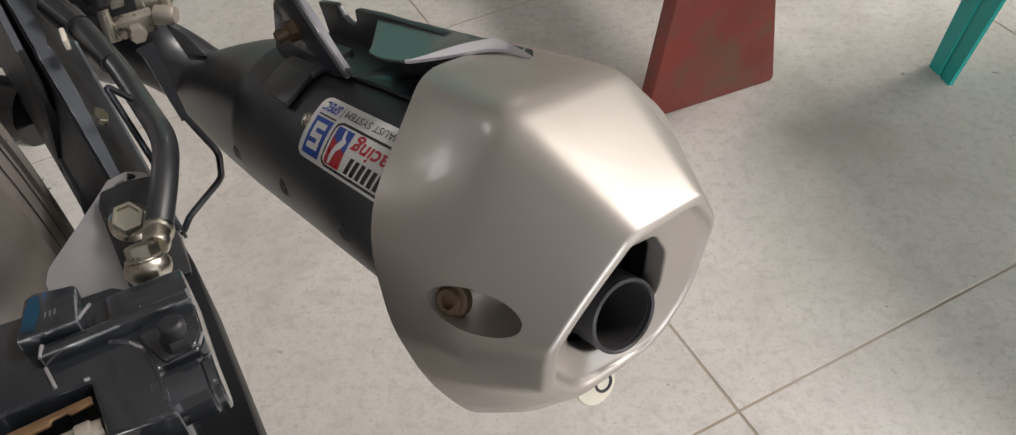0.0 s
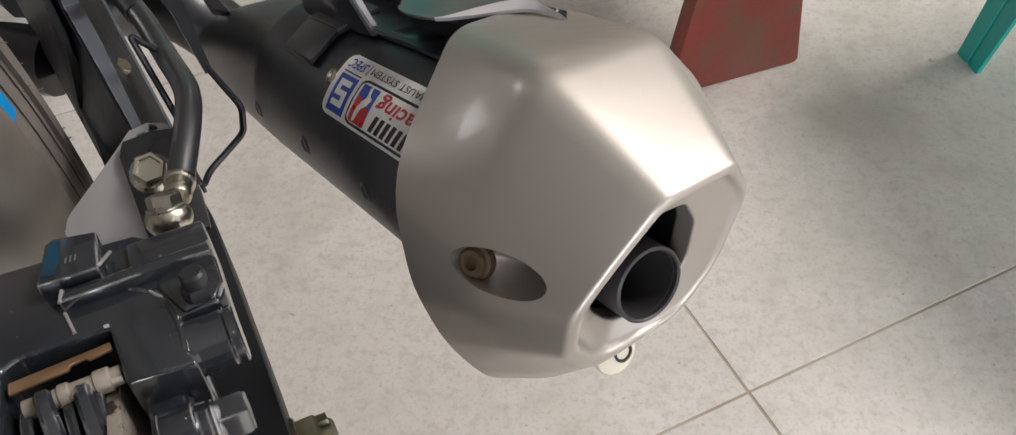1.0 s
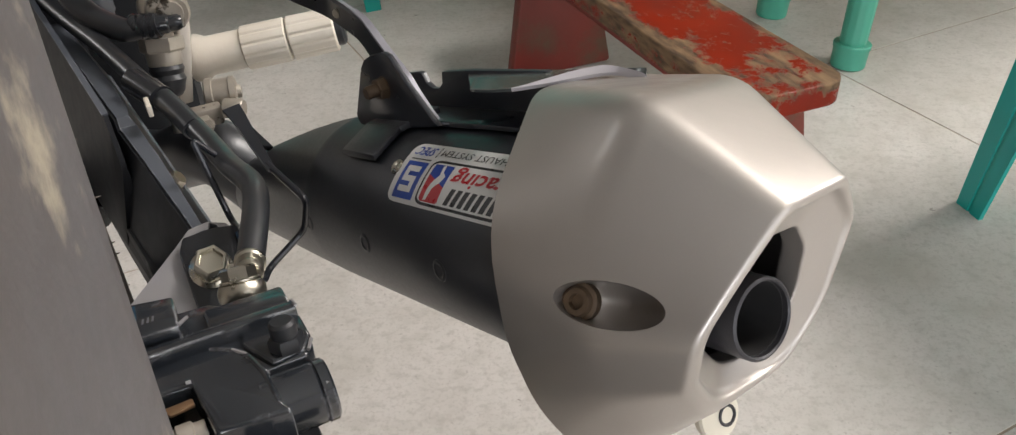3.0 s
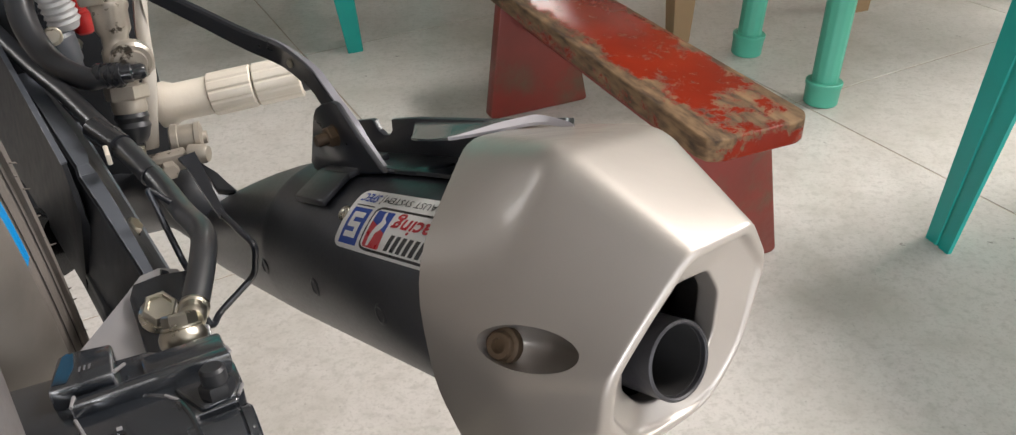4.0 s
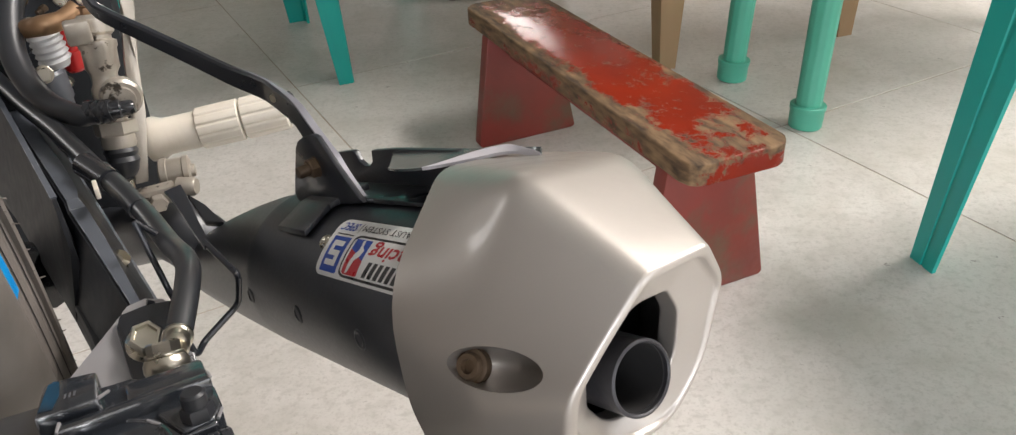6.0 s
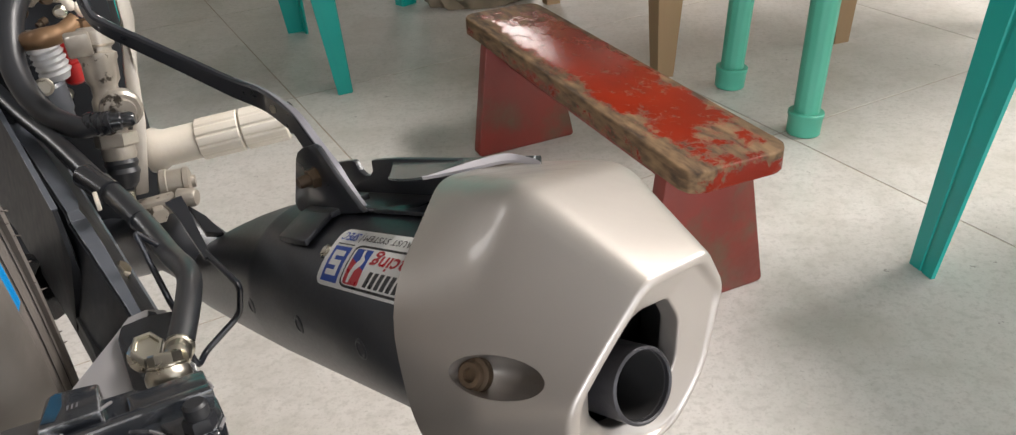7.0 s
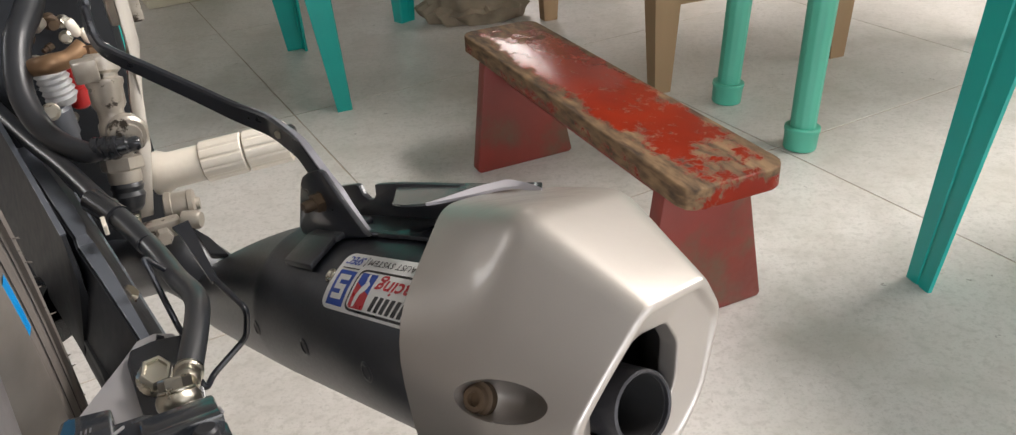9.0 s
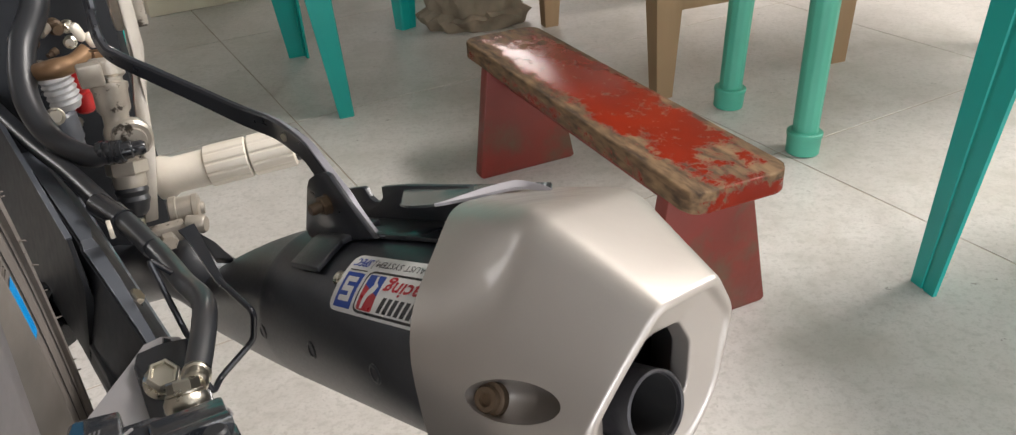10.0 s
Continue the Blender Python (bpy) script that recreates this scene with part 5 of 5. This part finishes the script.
# ---- red bench ----
def bench_paint():
    m = surf("worn_red_paint", (0.26, 0.0205, 0.006), (0.175, 0.0150, 0.006), 12, 0.30, 0.10, bump=0.15, coat=0.2, spec=0.26)
    nt = m.node_tree
    n, l = nt.nodes, nt.links
    p = n["Principled BSDF"]
    co = n.new("ShaderNodeTexCoord")
    big = n.new("ShaderNodeTexNoise")
    big.inputs["Scale"].default_value, big.inputs["Detail"].default_value, big.inputs["Roughness"].default_value = 20, 14, 0.84
    l.new(co.outputs["Object"], big.inputs["Vector"])
    sep = n.new("ShaderNodeSeparateXYZ")
    l.new(co.outputs["Object"], sep.inputs[0])
    # paint has gone along the long edges and at both ends
    worn = None
    # the board's sides have kept more of it than its rims
    side = n.new("ShaderNodeMapRange")
    side.inputs["From Min"].default_value, side.inputs["From Max"].default_value, side.inputs["To Min"].default_value, side.inputs["To Max"].default_value = 0.1857, 0.1927, -0.10, 0.0
    l.new(sep.outputs["Z"], side.inputs["Value"])
    worn = side.outputs[0]
    for axis, sign, start, stop, amount in (("Y", 1, 0.030, 0.060, 0.18), ("Y", -1, 0.046, 0.063, 0.15), ("X", -1, 0.13, 0.29, 0.115), ("X", 1, 0.17, 0.31, 0.13)):
        mr = n.new("ShaderNodeMapRange")
        mr.inputs["From Min"].default_value, mr.inputs["From Max"].default_value, mr.inputs["To Max"].default_value = sign * start, sign * stop, amount
        l.new(sep.outputs[axis], mr.inputs["Value"])
        if worn is None:
            worn = mr.outputs[0]
        else:
            ad = n.new("ShaderNodeMath")
            l.new(worn, ad.inputs[0]); l.new(mr.outputs[0], ad.inputs[1])
            worn = ad.outputs[0]
    s2 = n.new("ShaderNodeMath"); l.new(worn, s2.inputs[0]); l.new(big.outputs[0], s2.inputs[1])
    ramp = n.new("ShaderNodeValToRGB")
    ramp.color_ramp.elements[0].position, ramp.color_ramp.elements[1].position = 0.555, 0.595
    l.new(s2.outputs[0], ramp.inputs[0])
    mp = n.new("ShaderNodeMapping")
    mp.inputs["Scale"].default_value = (11.0, 38, 38)
    l.new(co.outputs["Object"], mp.inputs["Vector"])
    gr = n.new("ShaderNodeTexNoise")
    gr.inputs["Scale"].default_value, gr.inputs["Detail"].default_value = 3.0, 8
    l.new(mp.outputs[0], gr.inputs["Vector"])
    wood = n.new("ShaderNodeValToRGB")
    wood.color_ramp.elements[0].position, wood.color_ramp.elements[1].position = 0.34, 0.68
    wood.color_ramp.elements[0].color, wood.color_ramp.elements[1].color = (0.060, 0.038, 0.024, 1), (0.240, 0.150, 0.080, 1)
    l.new(gr.outputs[0], wood.inputs[0])
    mix = n.new("ShaderNodeMix"); mix.data_type = "RGBA"
    old = p.inputs["Base Color"].links[0].from_socket
    l.new(ramp.outputs[0], mix.inputs["Factor"]); l.new(old, mix.inputs["A"]); l.new(wood.outputs[0], mix.inputs["B"])
    l.new(mix.outputs["Result"], p.inputs["Base Color"])
    rm = n.new("ShaderNodeMapRange")
    rm.inputs["To Min"].default_value, rm.inputs["To Max"].default_value = 0.26, 0.70
    l.new(ramp.outputs[0], rm.inputs["Value"]); l.new(rm.outputs[0], p.inputs["Roughness"])
    cw = n.new("ShaderNodeMapRange")
    cw.inputs["To Min"].default_value, cw.inputs["To Max"].default_value = 0.05, 0.0
    l.new(ramp.outputs[0], cw.inputs["Value"]); l.new(cw.outputs[0], p.inputs["Coat Weight"])
    bp = n.new("ShaderNodeBump")
    bp.inputs["Strength"].default_value, bp.inputs["Distance"].default_value = 0.5, 0.002
    inv = n.new("ShaderNodeMath"); inv.operation = "MULTIPLY_ADD"
    inv.inputs[1].default_value, inv.inputs[2].default_value = -0.7, 1.0
    l.new(ramp.outputs[0], inv.inputs[0])
    gw = n.new("ShaderNodeMath"); gw.operation = "MULTIPLY"
    l.new(gr.outputs[0], gw.inputs[0]); l.new(ramp.outputs[0], gw.inputs[1])
    ad = n.new("ShaderNodeMath"); l.new(inv.outputs[0], ad.inputs[0]); l.new(gw.outputs[0], ad.inputs[1])
    l.new(ad.outputs[0], bp.inputs["Height"]); l.new(bp.outputs[0], p.inputs["Normal"])
    return m


M["bench_top"] = bench_paint()
M["bench_leg"] = surf("faded_red_paint", (0.230, 0.030, 0.021), (0.15, 0.032, 0.022), 9, 0.45, 0.12, bump=0.2, spots=(0.120, 0.066, 0.040), spot_scale=12, spot_at=0.49, spot_soft=0.16)
bench = thing("bench", (0, 0, 0), "low wooden bench, red paint worn to bare wood", "bench")
X, Y, Z = Vector((1, 0, 0)), Vector((0, 1, 0)), Vector((0, 0, 1))
rng = random.Random(7)
outline = []
for cx_, cy_, g in ((0.2857, 0.040, 0), (-0.2633, 0.040, 90), (-0.2633, -0.040, 180), (0.2857, -0.040, 270)):
    for k in range(6):
        t = radians(g + 18 * k)
        outline.append(Vector((cx_ + 0.022 * math.cos(t), cy_ + 0.022 * math.sin(t), 0.1717)))
outline = [p + Vector((rng.uniform(-0.0012, 0.0012), rng.uniform(-0.0012, 0.0012), 0)) for p in outline]
part("seat", prism(bmesh.new(), outline, Z * 0.026, 0.004, 3), M["bench_top"], bench, "worn seat board, bare along its edges")
for s in (-1, 1):
    bm = bmesh.new()
    prism(bm, [Vector((s * 0.2304 - 0.011, y, z)) for y, z in [(-0.048, 0.1717), (0.060, 0.1717), (0.082, 0.004), (0.078, 0), (-0.078, 0), (-0.082, 0.004)]], X * 0.022, 0.002)
    part("leg_board", bm, M["bench_leg"], bench, "faded red leg board")
bm = bmesh.new()
prism(bm, [Vector((x, 0.010, z)) for x, z in [(-0.2195, 0.1717), (0.2195, 0.1717), (0.2195, 0.138), (-0.2195, 0.138)]], Y * 0.018, 0.001)
part("rail", bm, M["bench_leg"], bench)
bench.matrix_basis = pose(0.1028, 0.9755, 0, 0, 0, 114.46)


# ---- plastic chairs ----
def plastic_chair():
    ch = thing("plastic_chair", (0, 0, 0), "sea-green moulded plastic chair on the tiled floor", "chair", "plastic chairs")
    for sx in (-1, 1):
        for sy in (-1, 1):
            foot = Vector((sx * 0.205, sy * 0.205, 0))
            top = Vector((sx * 0.190, sy * 0.188, 0.42))
            rings = []
            for k in range(7):
                t = k / 6
                c = foot.lerp(top, t)
                a, b = 0.040 + 0.034 * t, 0.028 + 0.034 * t
                w = 0.0055
                ring = [(0.003, 0), (b, 0), (b, w), (w + 0.004, w), (w, w + 0.004), (w, a), (0, a), (0, a * 0.62), (0.0016, a * 0.60), (0.0016, a * 0.52), (0, a * 0.50), (0, 0.003)]
                rings.append([c + Vector((-sx * x, -sy * y, 0)) for x, y in (ring if sx * sy < 0 else [(q, r) for r, q in ring])])
            bm = bmesh.new()
            strip(bm, rings)
            part("leg", bm, M["green_plastic"], ch)
    bm = bmesh.new()
    rings = []
    for i in range(9):
        y = -0.215 + 0.43 * i / 8
        top = [Vector((-0.215 + 0.43 * j / 8, y, 0.435 - 0.018 * math.cos(math.pi * (j - 4) / 10) * math.cos(math.pi * (i - 4) / 10))) for j in range(9)]
        rings.append(top + [p - Z * 0.006 for p in reversed(top)])
    strip(bm, rings)
    part("seat", bm, M["green_plastic"], ch)
    bm = bmesh.new()
    for j in range(7):
        x = -0.18 + 0.06 * j
        prism(bm, [Vector((x - 0.02, 0.205, 0.43)), Vector((x + 0.02, 0.205, 0.43)), Vector((x + 0.024, 0.285, 0.78)), Vector((x - 0.024, 0.285, 0.78))], Y * 0.006)
    prism(bm, [Vector((-0.215, 0.283, 0.77)), Vector((0.215, 0.283, 0.77)), Vector((0.19, 0.30, 0.85)), Vector((-0.19, 0.30, 0.85))], Y * 0.010, 0.003)
    part("backrest", bm, M["green_plastic"], ch)
    for s in (-1, 1):
        bm = sweep(bmesh.new(), curve_points([(s * 0.195, -0.18, 0.42), (s * 0.225, -0.19, 0.60), (s * 0.228, -0.10, 0.645), (s * 0.222, 0.12, 0.64), (s * 0.205, 0.25, 0.66)], 5), flat_section(0.045, 0.010), True, X)
        part("armrest", bm, M["green_plastic"], ch)
    return ch


chair = plastic_chair()
chair.matrix_basis = pose(0.713, 0.676, 0, 0, 0, -73.5)
copy_thing(chair, pose(-0.570, 1.537, 0, 0, 0, 23.3))
copy_thing(chair, pose(-0.26, 2.233, 0, 0, 0, 45))

# ---- plastic table on pairs of round legs ----
table = thing("plastic_table", (0, 0, 0), "pale green plastic table on round collared legs", "table")
bm = bmesh.new()
prism(bm, [Vector((x, y, 0.70)) for x, y in [(-0.42, -0.27), (0.42, -0.27), (0.42, 0.27), (-0.42, 0.27)]], Z * 0.025, 0.008)
part("tabletop", bm, M["pale_green"], table)
for sx in (-1, 1):
    for sy in (-1, 1):
        foot = Vector((sx * 0.335, sy * 0.106, 0))
        top = Vector((sx * 0.300, sy * 0.095, 0.70))
        axis = (top - foot).normalized()
        bm = bmesh.new()
        a_, x_, y_ = basis(axis)
        rings = []
        for s in (0.030, 0.30, 0.70):
            r = 0.0195 + 0.006 * s / 0.7
            rings.append([foot + axis * s + (x_ * math.cos(2 * math.pi * k / 48) + y_ * math.sin(2 * math.pi * k / 48)) * (r - (0.0009 if k % 4 == 0 else 0)) for k in range(48)])
        strip(bm, rings)
        leg = part("leg", bm, M["pale_green"], table)
        bm = lathe(bmesh.new(), foot, axis, [(0, 0.024), (0.002, 0.0255), (0.028, 0.0262), (0.030, 0.0275), (0.036, 0.0275), (0.037, 0.0262), (0.037, 0.021)], 40)
        part("collar", bm, M["pale_green"], leg)
table.matrix_basis = pose(0.725, 1.388, 0, 0, 0, 19)

# ---- wooden table ----
wt = thing("wooden_table", (0, 0, 0), "plain brown wooden table with square legs and an unseen widened top", "table")
for sx in (-1, 1):
    for sy in (-1, 1):
        foot, top = Vector((sx * 0.195, sy * 0.255, 0)), Vector((sx * 0.185, sy * 0.245, 0.72))
        bm = bmesh.new()
        strip(bm, [[p + Vector((x * (0.016 + 0.020 * k), y * (0.014 + 0.012 * k), 0)) for x, y in ((-1, -1), (1, -1), (1, 1), (-1, 1))] for p, k in ((foot, 0), (foot.lerp(top, 0.5), 1), (top, 1.2))])
        part("leg", bm, M["brown_wood"], wt)
# unseen top, drawn out past the legs to shade the far floor
bm = bmesh.new()
prism(bm, [Vector((-0.58, -0.36, 0.72)), Vector((0.32, -0.36, 0.72)), Vector((0.32, 0.56, 0.72)), Vector((-0.58, 0.56, 0.72))], Z * 0.025, 0.003)
part("tabletop", bm, M["brown_wood"], wt)
for s in (-1, 1):
    bm = bmesh.new()
    prism(bm, [Vector((-0.165, s * 0.246 - 0.008, 0.155)), Vector((0.165, s * 0.246 - 0.008, 0.155)), Vector((0.165, s * 0.246 + 0.008, 0.155)), Vector((-0.165, s * 0.246 + 0.008, 0.155))], Z * 0.035, 0.001)
    part("stretcher", bm, M["brown_wood"], wt)
wt.matrix_basis = pose(0.358, 1.750, 0, 0, 0, 20.5)

# ---- sack and cream box on the floor ----
def cloth_heap():
    bm = bmesh.new()
    bmesh.ops.create_icosphere(bm, subdivisions=5, radius=1.0)
    for v in bm.verts:
        p = v.co.copy()
        fold = 0.16 * noise.noise(Vector((p.x * 2.2, p.y * 5.5, p.z * 1.4))) + 0.07 * noise.noise(p * 7)
        p *= 1 + fold
        v.co = Vector((p.x * 0.115, p.y * 0.09, max(p.z * 0.20 + 0.13, 0.0) * (0.9 + 0.3 * noise.noise(p * 1.7))))
        if p.z < -0.45:
            v.co.x *= 1.25
            v.co.y *= 1.2
    return part("sack", bm, M["sack"])


sack = tagged(cloth_heap(), "crumpled brown sacking heaped on the floor", "sack")
sack.matrix_basis = pose(-0.085, 1.975, 0, 0, 0, 15)
bm = prism(bmesh.new(), [Vector((-0.16, -0.10, 0)), Vector((0.16, -0.10, 0)), Vector((0.16, 0.10, 0)), Vector((-0.16, 0.10, 0))], Z * 0.20, 0.004)
box = tagged(part("box", bm, M["cream"]), "plain cream-coloured box standing on the floor", "box")
box.matrix_basis = pose(-0.86, 2.35, 0, 0, 0, 30)

# ---- floor tiles ----
def tile_material():
    m = surf("speckled_tile", (0.62, 0.588, 0.553), (0.56, 0.53, 0.495), 3.0, 0.30, 0.05, spec=0.45)
    nt = m.node_tree
    n, l = nt.nodes, nt.links
    p = n["Principled BSDF"]
    co = n.new("ShaderNodeNewGeometry")
    col = p.inputs["Base Color"].links[0].from_socket
    for scale, colour, at, width, amount in ((300, (0.36, 0.335, 0.30), 0.52, 0.18, 0.46), (110, (0.40, 0.375, 0.34), 0.50, 0.16, 0.50), (36, (0.42, 0.40, 0.365), 0.50, 0.18, 0.32), (48, (0.12, 0.100, 0.08), 0.695, 0.03, 0.60), (150, (0.24, 0.22, 0.19), 0.66, 0.06, 0.4), (11, (0.42, 0.395, 0.35), 0.48, 0.26, 0.36), (4.5, (0.40, 0.375, 0.325), 0.50, 0.20, 0.55)):
        v = n.new("ShaderNodeTexNoise")
        v.inputs["Scale"].default_value, v.inputs["Detail"].default_value, v.inputs["Roughness"].default_value = scale, 4, 0.6
        l.new(co.outputs["Position"], v.inputs["Vector"])
        r = n.new("ShaderNodeValToRGB")
        r.color_ramp.elements[0].position, r.color_ramp.elements[1].position = at, at + width
        r.color_ramp.elements[1].color = (amount, amount, amount, 1)
        l.new(v.outputs[0], r.inputs[0])
        mx = n.new("ShaderNodeMix"); mx.data_type = "RGBA"
        mx.inputs["B"].default_value = (*colour, 1)
        l.new(r.outputs[0], mx.inputs["Factor"]); l.new(col, mx.inputs["A"])
        col = mx.outputs["Result"]
    l.new(col, p.inputs["Base Color"])
    return m


M["tile"] = tile_material()
h = TILE / 2 - 0.0013
bm = prism(bmesh.new(), [Vector((-h, -h, -0.010)), Vector((h, -h, -0.010)), Vector((h, h, -0.010)), Vector((-h, h, -0.010))], Z * 0.010, 0.0003, 1)
tile_me = bpy.data.meshes.new("tile")
bm.to_mesh(tile_me)
bm.free()
tile_me.materials.append(M["tile"])
for i in range(-5, 6):
    for j in range(-5, 8):
        ob = new("tile", tile_me)
        ob.parent = floor
        p = room((i + 0.5) * TILE, (j + 0.5) * TILE, 0)
        ob.matrix_basis = pose(p.x, p.y, 0, 0, 0, 28.8)
